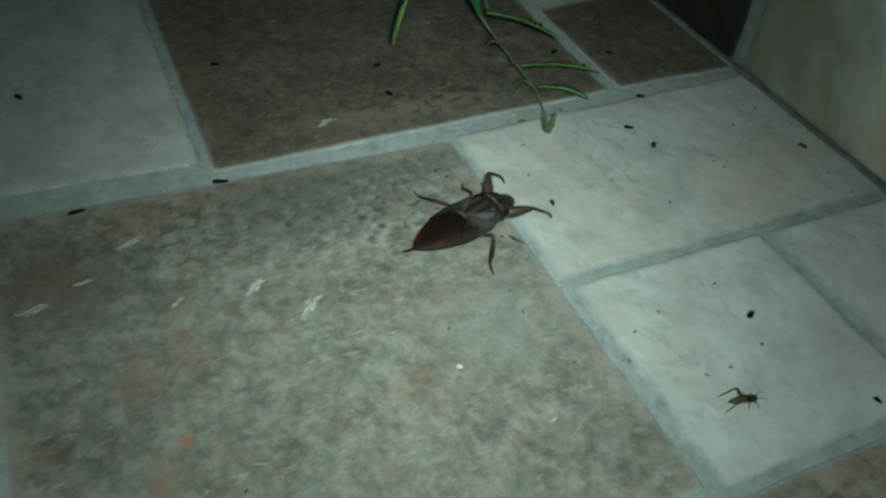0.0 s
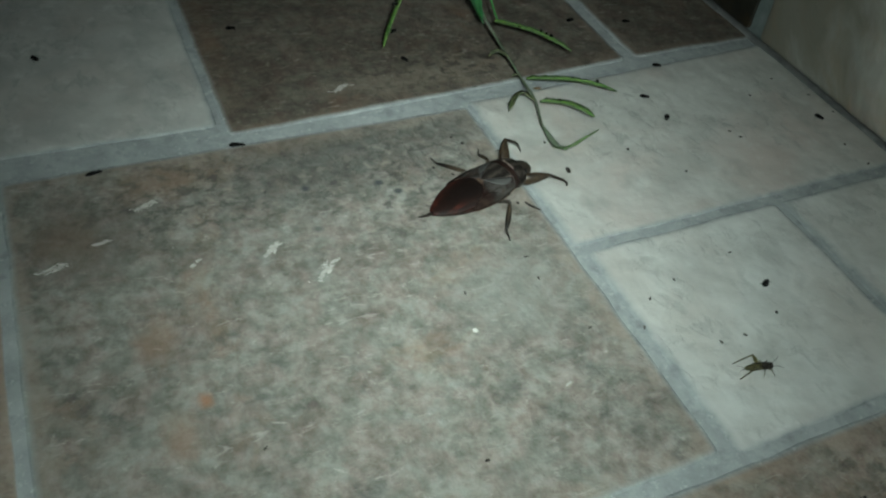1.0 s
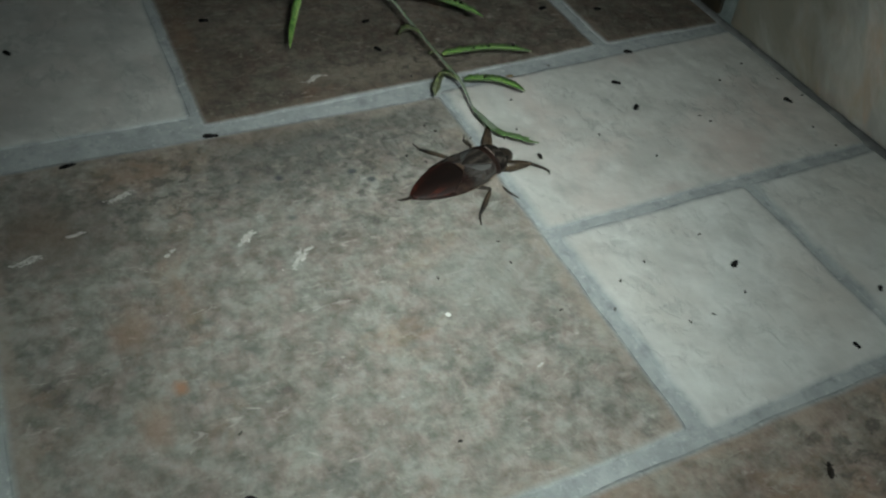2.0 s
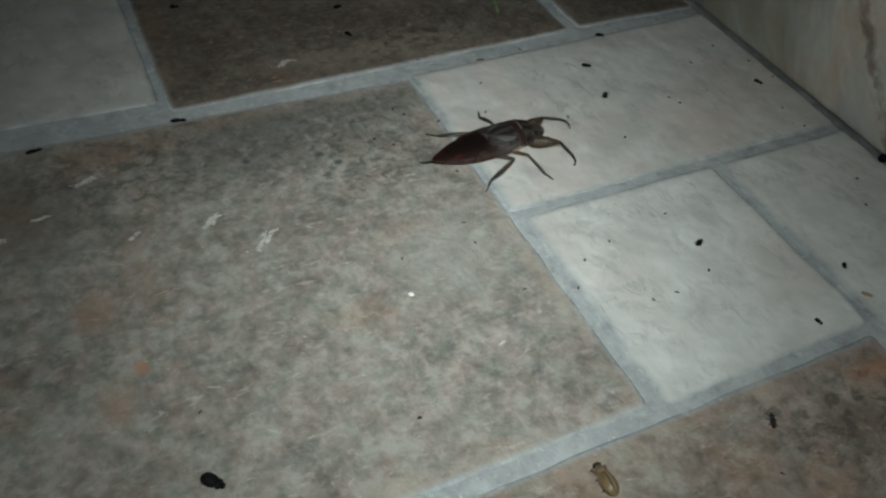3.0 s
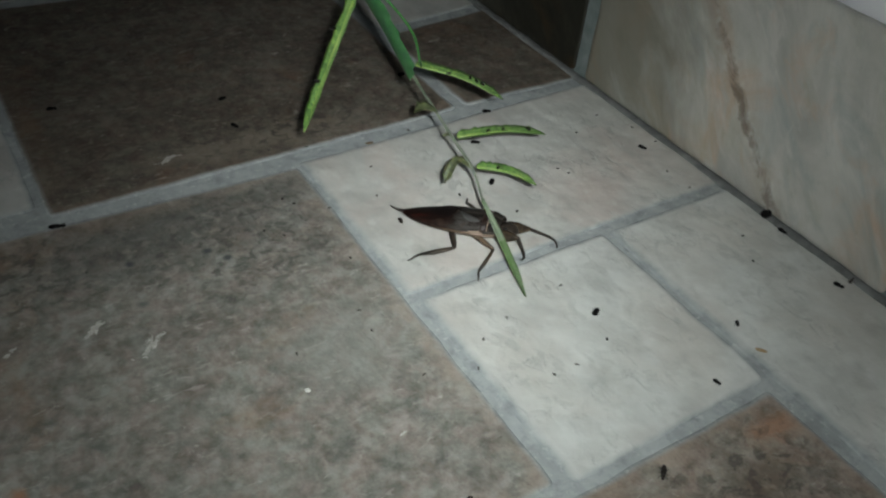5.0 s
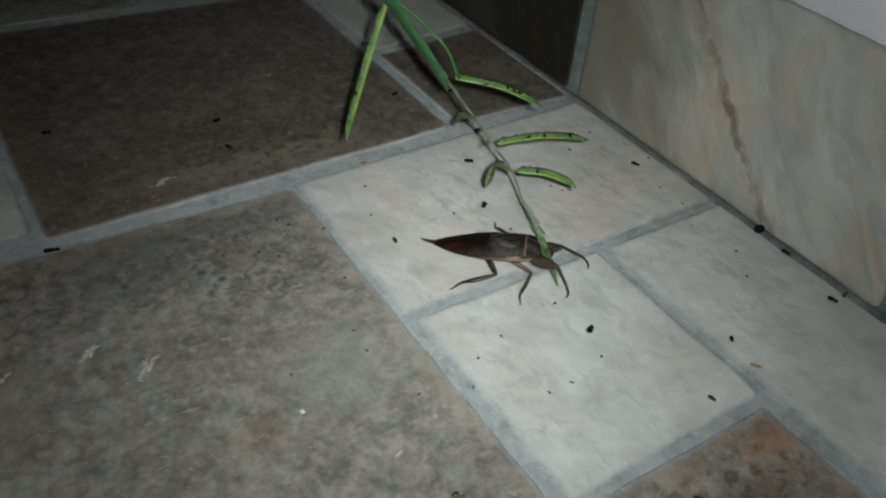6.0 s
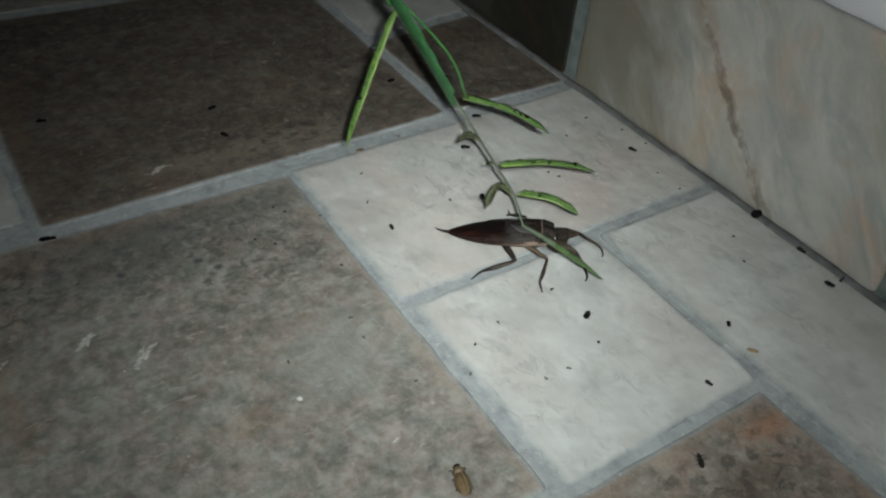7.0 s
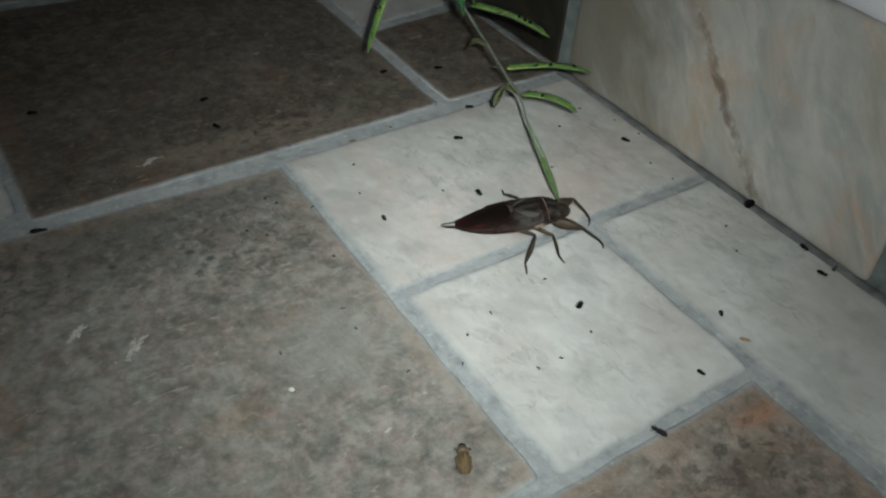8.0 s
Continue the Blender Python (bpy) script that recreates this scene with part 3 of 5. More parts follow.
def shin_colour():
    """Leg chitin, dark at the knee and towards the foot, tan between."""
    n = Nodes("shin_chitin", 0.45, 0.3)
    along = n.ramp(n.math("ADD", n.math("MULTIPLY", n.axes()[0], 40.0), n.math("MULTIPLY", n.noise(300, 3, 0.6), 0.2)), (0.10, (0.012, 0.010, 0.007)), (0.34, (0.050, 0.036, 0.023)), (0.62, (0.034, 0.026, 0.018)), (0.85, (0.010, 0.0085, 0.007)))
    n.colour(along)
    return n.bump((n.noise(500, 3, 0.6), 0.4, 0.0003))


SHIN = shin_colour()
EYE = plain("black_eye", (0.006, 0.006, 0.006), (0.012, 0.011, 0.010), 300, 0.15, 0.6)

HALF_WIDTH = [(0.0, 0.0012), (0.004, 0.0042), (0.010, 0.0075), (0.018, 0.0108), (0.028, 0.0132), (0.038, 0.0140), (0.048, 0.0138), (0.056, 0.0130), (0.0635, 0.0112), (0.070, 0.0096), (0.0735, 0.0082), (0.078, 0.0056), (0.0825, 0.0022), (0.0845, 0.0009)]
TOP = [(0.0, 0.0010), (0.010, 0.0026), (0.025, 0.0044), (0.040, 0.0058), (0.052, 0.0068), (0.060, 0.0072), (0.068, 0.0073), (0.074, 0.0058), (0.080, 0.0034), (0.0845, 0.0008)]
MID = 0.0425


def back(x, v, lift):
    """A point on the bug's back: x from the tail, v across from -1 to 1."""
    w, t = eased(HALF_WIDTH, x), eased(TOP, x)
    a = v * math.pi / 2
    return Vector((x - MID, (w + lift) * math.sin(a), (t + lift) * math.cos(a) ** 0.8 if abs(v) < 0.999 else 0))


def plate(x0, x1, lo, hi, lift, n=16, m=12, thick=0.0005):
    """A curved plate on the back between the lines v = lo(s) and hi(s), s from 0 to 1 along it."""
    bm = bmesh.new()
    sheets = []
    for off in (lift, lift - thick):
        rows = []
        for i in range(n + 1):
            s = i / n
            x = x0 + (x1 - x0) * s
            rows.append([bm.verts.new(back(x, lo(s) + (hi(s) - lo(s)) * j / m, off)) for j in range(m + 1)])
        sheets.append(rows)
    a, b = sheets
    for i in range(n):
        for j in range(m):
            bm.faces.new((a[i][j], a[i + 1][j], a[i + 1][j + 1], a[i][j + 1]))
            bm.faces.new((b[i][j], b[i][j + 1], b[i + 1][j + 1], b[i + 1][j]))
    for i in range(n):
        bm.faces.new((a[i][0], b[i][0], b[i + 1][0], a[i + 1][0]))
        bm.faces.new((a[i][m], a[i + 1][m], b[i + 1][m], b[i][m]))
    for j in range(m):
        bm.faces.new((a[0][j], a[0][j + 1], b[0][j + 1], b[0][j]))
        bm.faces.new((a[n][j], b[n][j], b[n][j + 1], a[n][j + 1]))
    return bm


def underside():
    """Belly, sides and breast as one closed hull."""
    path, radii = [], []
    for i in range(29):
        x = 0.0735 * i / 28
        path.append((x - MID, 0, -0.0004))
        radii.append((eased(HALF_WIDTH, x) * 0.985, eased(TOP, x) * 0.93))
    bm = tube(path, radii, 24)
    for v in bm.verts:
        if v.co.z < -0.0004:
            v.co.z *= 0.62
    return bm


LEGS = {
    "foreleg": ((0.0250, 0.0060, -0.0024), 0.0222, 0.0222),
    "middle_leg": ((0.0085, 0.0060, -0.0026), 0.0205, 0.0262),
    "hind_leg": ((-0.0040, 0.0060, -0.0024), 0.0185, 0.0315),
}


KNEES = {  # which way each knee points, in the bug's space
    ("foreleg", -1): (0.9, -0.55, 0.4), ("middle_leg", -1): (0.9, -0.5, -0.6), ("hind_leg", -1): (1.0, -0.5, -0.15),
    ("foreleg", 1): (0.1, 0.5, 0.8), ("middle_leg", 1): (0.8, 0.3, 0.6), ("hind_leg", 1): (0.2, 0.6, -0.05),
}


def femur_mesh(kind, a):
    if kind == "foreleg":
        return tube([(0, 0, 0), (a * 0.12, 0, 0), (a * 0.35, 0, 0.0003), (a * 0.62, 0, 0.0003), (a * 0.88, 0, 0), (a, 0, 0)], [0.0016, (0.0025, 0.0034), (0.0035, 0.0050), (0.0030, 0.0042), (0.0018, 0.0023), 0.0011], 10)
    return tube([(0, 0, 0), (a * 0.2, 0, 0.0002), (a * 0.5, 0, 0.0003), (a * 0.85, 0, 0.0001), (a, 0, 0)], [0.0014, (0.0014, 0.0020), (0.0013, 0.0020), (0.0010, 0.0015), 0.0010], 8)


def tibia_mesh(kind, b):
    if kind == "foreleg":
        pts = [(0, 0, 0), (b * 0.3, 0, 0.0008), (b * 0.6, 0, 0.0016), (b * 0.82, 0, 0.0010), (b * 0.95, 0, -0.0012), (b * 0.98, 0, -0.0034)]
        return tube(pts, [0.0011, 0.0010, 0.0009, 0.0007, 0.0005, 0.0002], 7)
    r = 0.0018 if kind == "hind_leg" else 0.0013
    return tube([(0, 0, 0), (b * 0.15, 0, -0.0002), (b * 0.45, 0, -0.0012), (b * 0.74, 0, -0.0026)], [0.0009, (r * 0.7, r * 0.85), (r * 0.75, r * 1.1), 0.0009], 7)


def tarsus_mesh(b):
    pts = [(b * 0.73, 0, -0.0026), (b * 0.82, 0, -0.0020), (b * 0.92, 0, -0.0008), (b, 0, -0.0002)]
    foot = tube(pts, [0.0008, 0.00075, 0.0006, 0.0003], 6)
    claw_a = tube([(b * 0.97, 0, 0), (b * 1.01, 0.0007, 0.0001), (b * 1.03, 0.0008, -0.0005)], [0.0002, 0.00016, 0.00006], 5)
    claw_b = tube([(b * 0.97, 0, 0), (b * 1.01, -0.0007, 0.0001), (b * 1.03, -0.0008, -0.0005)], [0.0002, 0.00016, 0.00006], 5)
    return merge(foot, claw_a, claw_b)


def sized(bm):
    bmesh.ops.transform(bm, matrix=Matrix.Diagonal((0.93, 1.13, 1.20, 1)), verts=bm.verts[:])
    return bm


def water_bug():
    bug = tagged(new("giant_water_bug"), "large brown water bug with dark red-brown wings crawling on tiles", "insect")
    part("belly", sized(underside()), BELLY, bug, "underside pale at the breast and dark behind")
    part("wing_membrane", sized(plate(0.0006, 0.040, lambda s: -0.90 + 0.1 * s, lambda s: 0.90 - 0.1 * s, 0.0006, 22, 16)), MEMBRANE, bug, "dark red-brown glossy wing membrane")
    part("abdomen_edge", sized(plate(0.0004, 0.034, lambda s: -0.99, lambda s: -0.91, 0.0004, 22, 3)), REDDISH, bug, "dark reddish abdomen edge")
    part("abdomen_edge", sized(plate(0.0004, 0.034, lambda s: 0.91, lambda s: 0.99, 0.0004, 22, 3)), REDDISH, bug, "dark reddish abdomen edge")
    for s in (-1, 1):
        part("flank_line", sized(plate(0.0260, 0.0560, lambda q, s=s: s * 0.985, lambda q, s=s: s * 1.0, 0.0007, 22, 2)), CHITIN_TAN, bug, "tan line along the flank")
    for s in (-1, 1):
        lo, hi = (lambda q, s=s: s * 0.97 if q < 0.4 else s * (0.97 - 0.12 * (q - 0.4))), (lambda q, s=s: s * (0.86 - 0.84 * min(1, q * 1.9)) if q < 0.53 else s * (0.03 + 0.44 * (q - 0.53) / 0.47))
        wing = part("forewing", sized(plate(0.024, 0.0622, lo, hi, 0.0008, 28, 12, 0.0003)), CORIUM, bug, "grey-brown leathery forewing")
        part("wing_margin", sized(plate(0.0255, 0.054, lambda q, s=s: s * 0.955, lambda q, s=s: s * (0.86 - 0.42 * math.sin(math.pi * min(1, q * 1.15 + 0.05)) ** 0.7 if q < 0.82 else 0.86 - 0.2 * (1 - q)), 0.0012, 22, 8)), CORIUM_DARK, wing, "dark outer wing margin")
        part("clavus", sized(plate(0.0435, 0.0600, lambda q, s=s: s * (0.05 + 0.42 * q), lambda q, s=s: s * (0.09 + 0.44 * q + 0.18 * math.sin(math.pi * q)), 0.0011, 14, 5)), CLAVUS, wing, "inner wing strip, pale for the blue-grey highlight on it")
    part("scutellum", sized(plate(0.0425, 0.0626, lambda s: -0.02 - 0.44 * s, lambda s: 0.02 + 0.44 * s, 0.0010, 14, 12)), SHOULDER, bug, "mottled brown triangular back plate")
    part("collar", sized(plate(0.0615, 0.0658, lambda s: -0.94, lambda s: 0.94, 0.0013, 6, 20)), REDDISH, bug, "dark reddish rear of the neck shield")
    part("pale_band", sized(plate(0.0656, 0.0664, lambda s: -0.28, lambda s: 0.24, 0.0014, 3, 20)), CREAM, bug, "cream line across the back")
    part("pronotum", sized(plate(0.0666, 0.0748, lambda s: -0.96, lambda s: 0.96, 0.0013, 14, 22, 0.0012)), SHOULDER, bug, "mottled brown neck shield")
    for s in (-1, 1):
        part("neck_stripe", sized(plate(0.0635, 0.0735, lambda q, s=s: s * 0.90, lambda q, s=s: s * 0.99, 0.0015, 8, 3)), CHITIN, bug, "dark brown side stripe")
    head = dome(0.0660 - MID, 0.0860 - MID, 0.0138, 0.0044, 0.8, 16, 14, 0.95)
    head_part = part("head", sized(head), CHITIN, bug, "short dark brown head")
    part("beak", sized(tube([(0.0830 - MID, 0, -0.0006), (0.0842 - MID, 0, -0.003), (0.0822 - MID, 0, -0.0055)], [0.0010, 0.0008, 0.0002], 7)), CHITIN_LEG_DARK, head_part, "short dark beak")
    for s in (1, -1):
        e = dome(-0.0022, 0.0022, 0.0032, 0.0018, 1.0, 8, 10)
        bmesh.ops.transform(e, matrix=pose(0.0778 - MID, s * 0.0046, 0.0014, 0, 0, -s * 35), verts=e.verts[:])
        part("eye", sized(e), EYE, head_part, "bulging black eye")
        part("breathing_strap", sized(tube([(0.001 - MID, s * 0.0005, 0.0002), (-0.004 - MID, s * 0.0006, 0.0007), (-0.0085 - MID, s * 0.0003, 0.0018), (-0.0105 - MID, s * 0.0002, 0.0026)], [(0.0007, 0.0005), (0.00055, 0.0004), (0.0004, 0.0003), 0.0001], 6)), CHITIN_LEG_DARK, bug, "thin dark breathing strap at the tail")
    limbs = {}
    for kind, (root, a, b) in LEGS.items():
        for s in (-1, 1):
            femur = part(kind, femur_mesh(kind, a), {"foreleg": CHITIN_LEG, "middle_leg": CHITIN_TAN_LEG, "hind_leg": CHITIN_LEG_DARK}[kind], bug, "thick grasping foreleg" if kind == "foreleg" else "")
            tibia = part("shin", tibia_mesh(kind, b), CHITIN_LEG_DARK if kind == "foreleg" else SHIN, femur, "curved dark claw-like shin" if kind == "foreleg" else "thin dark shin")
            tibia.location.x = a
            if kind != "foreleg":
                foot = part("foot", tarsus_mesh(b), CHITIN_LEG_DARK, femur, "clawed foot")
                limbs[kind, s] = (femur, tibia, foot)
            else:
                limbs[kind, s] = (femur, tibia)
    return bug, limbs


# ---- the sprig that is held over the bug ----
def leaf_colour(name, a, b, rough=0.45, flecks=0.0):
    n = Nodes(name, rough, 0.5)
    c = n.ramp(n.noise(140, 5, 0.6, 0.4), (0.3, a), (0.7, b))
    if flecks:  # yellow highlights put into the colour as spots, and darker patches
        c = n.mix(c, (b[0] * 2.1, b[1] * 1.7, b[2] * 1.5), n.ramp(n.noise(420, 4, 0.65, 0.3), (0.54, 0.0), (0.66, flecks)))
        c = n.mix(c, (a[0] * 0.45, a[1] * 0.45, a[2] * 0.5), n.ramp(n.noise(170, 5, 0.7, 0.6, n.space(move=(4, 1, 2))), (0.54, 0.0), (0.66, flecks)))
    n.colour(c)
    n.b.inputs["Subsurface Weight"].default_value = 0.15
    n.b.inputs["Subsurface Radius"].default_value = (0.002, 0.004, 0.001)
    n.b.inputs["Subsurface Scale"].default_value = 0.3
    return n.bump((n.noise(500, 4, 0.6), 0.4, 0.0003))


LEAF = leaf_colour("leaf_green", (0.055, 0.12, 0.03), (0.13, 0.235, 0.06), 0.45, 0.75)
LEAF_END = leaf_colour("end_leaflet_green", (0.055, 0.10, 0.035), (0.13, 0.20, 0.08))
LEAF_PALE = leaf_colour("pale_leaf_base", (0.11, 0.145, 0.095), (0.20, 0.245, 0.165))
# curled leaflets: dull green, with the shadow round them put into the colour
LEAF_CURL = leaf_colour("curled_leaf_shaded", (0.014, 0.020, 0.010), (0.115, 0.135, 0.060), 0.55, 0.6)
LEAF_RIB = leaf_colour("leaf_rib", (0.12, 0.22, 0.05), (0.34, 0.43, 0.12))
LEAF_DARK = leaf_colour("dark_leaf_green", (0.014, 0.075, 0.024), (0.04, 0.14, 0.045))
STALK = leaf_colour("stalk_grey_green", (0.045, 0.06, 0.038), (0.125, 0.15, 0.10))
STALK_GREEN = leaf_colour("stalk_green", (0.03, 0.13, 0.03), (0.06, 0.2, 0.05))


def blade(pts, width, fold=0.45, n=6, up=(0, 0, 1), taper=0.25, nick=0.0, start=0.18):
    """A slim folded leaf along a line: V-shaped in section, pointed at its end, with slightly uneven margins."""
    line = curve_line(pts, n)
    bm = bmesh.new()
    rows = []
    for i, p in enumerate(line):
        s = i / (len(line) - 1)
        d = (line[min(i + 1, len(line) - 1)] - line[max(i - 1, 0)]).normalized()
        side = d.cross(Vector(up)).normalized()
        top = side.cross(d)
        w = width / 2 * max(0.06, min(1, (s + 0.04) / start) ** 0.7 * min(1, (1 - s) / taper + 0.02) ** 0.75)
        w *= 1 + nick * noise.noise((i * 0.9, width * 900, 2.0))
        t = 0.0004
        row = []
        for k, (q, h) in enumerate(((-1, fold), (-0.55, fold * 0.5), (0, 0), (0.55, fold * 0.5), (1, fold))):
            row.append(bm.verts.new(p + side * w * q + top * w * h))
        for k, (q, h) in enumerate(((1, fold), (0.55, fold * 0.5), (0, 0), (-0.55, fold * 0.5), (-1, fold))):
            row.append(bm.verts.new(p + side * w * q * 0.98 + top * (w * h - t)))
        rows.append(row)
    for a, b in zip(rows, rows[1:]):
        for k in range(10):
            bm.faces.new((a[k], a[(k + 1) % 10], b[(k + 1) % 10], b[k]))
    bm.faces.new(list(reversed(rows[0])))
    bm.faces.new(rows[-1])
    return bm


def rib(pts, r, rise=0.0006, n=6):
    line = curve_line(pts, n)
    return tube([p + Vector((0, 0, rise)) for p in line[:-2]], [r * (1 - 0.7 * i / len(line)) for i in range(len(line) - 2)], 5)


SPRIG = {  # joints of the sprig, from the joint of its end leaflet
    "node": (-0.054, -0.072, 0.134), "fork": (-0.062, -0.025, 0.069), "second": (-0.031, -0.006, 0.030), "third": (-0.013, -0.001, 0.016), "end": (0, 0, 0),
}
LINKS, LINK = 7, 0.0096  # the end leaflet bends between its stiff pieces


def link(width, seed):
    """A stiff piece of the end leaflet along x: a shallow gutter with finely toothed margins, lapping its neighbours."""
    bm, rows, n = bmesh.new(), [], 8
    for i in range(n + 1):
        s = i / n
        w = (width[0] + (width[1] - width[0]) * s * 2 if s < 0.5 else width[1] + (width[2] - width[1]) * (s * 2 - 1)) / 2
        w *= 1 + 0.13 * noise.noise((i * 1.3, seed * 5.0, 4.0))
        x = -0.0007 + (LINK + 0.0014) * s
        row = [bm.verts.new((x, w * q, w * h)) for q, h in ((-1, 0.55), (-0.5, 0.22), (0, 0), (0.5, 0.22), (1, 0.55))]
        row += [bm.verts.new((x, w * q * 0.97, w * h - 0.0004)) for q, h in ((1, 0.55), (0.5, 0.22), (0, 0), (-0.5, 0.22), (-1, 0.55))]
        rows.append(row)
    for a, b in zip(rows, rows[1:]):
        for k in range(10):
            bm.faces.new((a[k], a[(k + 1) % 10], b[(k + 1) % 10], b[k]))
    bm.faces.new(list(reversed(rows[0])))
    bm.faces.new(rows[-1])
    return bm


def leaflet(name, a, b, width, parent, sag=0.006, material=None):
    a, b = Vector(a), Vector(b)
    pts = [a, a.lerp(b, 0.5) + Vector((0, 0, sag)), b]
    leaf = part(name, blade(pts, width, 0.55, 14, nick=0.3, taper=0.16, start=0.10), material or LEAF, parent)
    part("midrib", rib(pts, 0.0007), LEAF_RIB, leaf, "pale yellow-green midrib")
    return leaf


def sprig():
    thing = tagged(new("leafy_sprig"), "green sprig with slim folded leaflets held over the tiles", "plant")
    node, fork, second, third, end = [Vector(SPRIG[k]) for k in ("node", "fork", "second", "third", "end")]
    up = node + Vector((0.012, -0.085, 0.115))
    part("stem", tube(curve_line([up, node + Vector((0.004, -0.036, 0.05)), node], 5), [0.0024] * 11, 8), STALK_GREEN, thing, "green main stem")
    part("rachis", tube(curve_line([node, fork, second, third, end], 6), [0.0012 - 0.00002 * i for i in range(25)], 7), STALK, thing, "thin grey-green leaf stalk")
    part("twig", tube(curve_line([node + Vector((0.002, -0.014, 0.02)), node.lerp(fork, 0.5) + Vector((0.008, 0.012, 0.002)), fork + Vector((0.004, 0.008, 0))], 5), [0.0008] * 11, 6), STALK_GREEN, thing, "thin green side stalk")
    leaflet("broad_leaf", node + Vector((0.002, -0.012, 0.018)), (-0.050, -0.030, 0.066), 0.0170, thing, 0.001, LEAF_DARK)
    leaflet("leaflet", (-0.053, -0.069, 0.130), (-0.048, -0.103, 0.049), 0.0070, thing, 0.001)
    leaflet("leaflet", (-0.062, -0.018, 0.067), (-0.031, 0.031, 0.049), 0.0098, thing, 0.003)
    leaflet("leaflet", (-0.031, -0.002, 0.029), (-0.018, 0.063, 0.022), 0.0090, thing, 0.003)
    leaflet("leaflet", (-0.014, 0.003, 0.015), (0.011, 0.034, 0.008), 0.0092, thing, 0.003)
    side = fork.lerp(second, 0.65)
    for base, mid, tip, width in ((side, (-0.003, -0.007, 0.003), (-0.006, -0.013, 0.000), 0.0095), (second, (-0.001, -0.003, 0.002), (-0.003, -0.006, 0.001), 0.0042), (third, (-0.006, -0.009, 0.004), (-0.004, -0.018, -0.008), 0.0085)):
        line = [base, base + Vector(mid), base + Vector(tip)]
        part("curled_leaflet", blade(line, width, 0.5, 9, nick=0.7, start=0.5, taper=0.3), LEAF_CURL, thing, "short curled dull green leaflet, darkened for shadow on it")
    chain = []
    for k in range(LINKS):
        u, v = k / LINKS, (k + 1) / LINKS
        width = [0.0052 * min(1, 0.45 + 1.6 * q) * min(1, 0.15 + (1 - q) / 0.28) for q in (u, (u + v) / 2, v)]
        chain.append(part("end_leaflet", link(width, k), LEAF_PALE if k < 3 else LEAF_END, thing, "pale lower stretch of the long end leaflet" if k < 3 else "green outer stretch of the long end leaflet"))
    for x, y, z in ((-0.049, -0.002, 0.0632), (-0.041, 0.015, 0.0588), (-0.028, 0.020, 0.0285), (-0.020, 0.048, 0.0272), (-0.006, 0.014, 0.0155), (-0.054, -0.084, 0.106), (-0.051, -0.094, 0.077), (-0.0440, 0.012, 0.0605), (-0.0255, 0.031, 0.0285), (-0.0385, 0.018, 0.0575)):
        m = dome(-0.0022, 0.0022, 0.0019, 0.0013, 0.8, 6, 8)
        bmesh.ops.transform(m, matrix=pose(x, y, z + 0.0016, 0, 0, x * 9000), verts=m.verts[:])
        part("aphid", m, EYE, thing, "tiny black speck on a leaflet")
    return thing, chain


# ---- small insects ----
BLACK = plain("black_shell", (0.002, 0.002, 0.002), (0.006, 0.0055, 0.0055), 500, 0.7, 0.12)
DARK = plain("dark_brown_shell", (0.005, 0.004, 0.003), (0.022, 0.017, 0.012), 500, 0.55, 0.3)
AMBER = plain("amber_shell", (0.085, 0.058, 0.028), (0.19, 0.135, 0.07), 300, 0.3, 0.5)
OLIVE = plain("olive_chitin", (0.012, 0.011, 0.006), (0.11, 0.10, 0.03), 420, 0.45, 0.5)
GAUZE = plain("insect_wing", (0.12, 0.11, 0.09), (0.2, 0.19, 0.16), 400, 0.4, 0.5)
TAN = plain("dry_straw", (0.3, 0.21, 0.11), (0.42, 0.31, 0.18), 300, 0.7, 0.3)
CHALK = plain("white_crumb", (0.6, 0.6, 0.57), (0.75, 0.75, 0.72), 300, 0.8, 0.3)


def beetle(name, size, wide, high, shell, limb, label, category="beetle", legs=True, spread=1.0):
    """A small beetle resting on the floor, its head along x."""
    thing = tagged(new(name), label, category)
    lift = size * 0.06
    for s in (1, -1):
        case = dome(-size * 0.5, size * 0.24, size * wide, size * high, 0.35, 8, 10)
        bmesh.ops.bisect_plane(case, geom=case.verts[:] + case.edges[:] + case.faces[:], plane_co=(0, s * size * 0.004, 0), plane_no=(0, -s, 0), clear_outer=True)
        bmesh.ops.holes_fill(case, edges=case.edges[:])
        bmesh.ops.translate(case, vec=(0, 0, lift), verts=case.verts[:])
        part("wing_case", case, shell, thing)
    neck = dome(size * 0.14, size * 0.40, size * wide * 0.82, size * high * 0.85, 0.4, 6, 8)
    bmesh.ops.translate(neck, vec=(0, 0, lift), verts=neck.verts[:])
    part("thorax", neck, shell, thing)
    skull = dome(size * 0.34, size * 0.52, size * wide * 0.5, size * high * 0.6, 0.6, 6, 8)
    bmesh.ops.translate(skull, vec=(0, 0, lift), verts=skull.verts[:])
    part("head", skull, limb, thing)
    if legs:
        for s in (1, -1):
            for x, reach in ((0.28, 0.2), (0.06, 0.03), (-0.16, -0.22)):
                y = size * wide * 0.32
                part("leg", tube([(size * x, s * y, lift), (size * (x + reach * 0.5), s * (y + size * 0.12 * spread), lift * 1.4), (size * (x + reach * 0.9 * spread), s * (y + size * 0.19 * spread), 0.0001)], [size * 0.028, size * 0.022, size * 0.012], 5), limb, thing)
    return thing


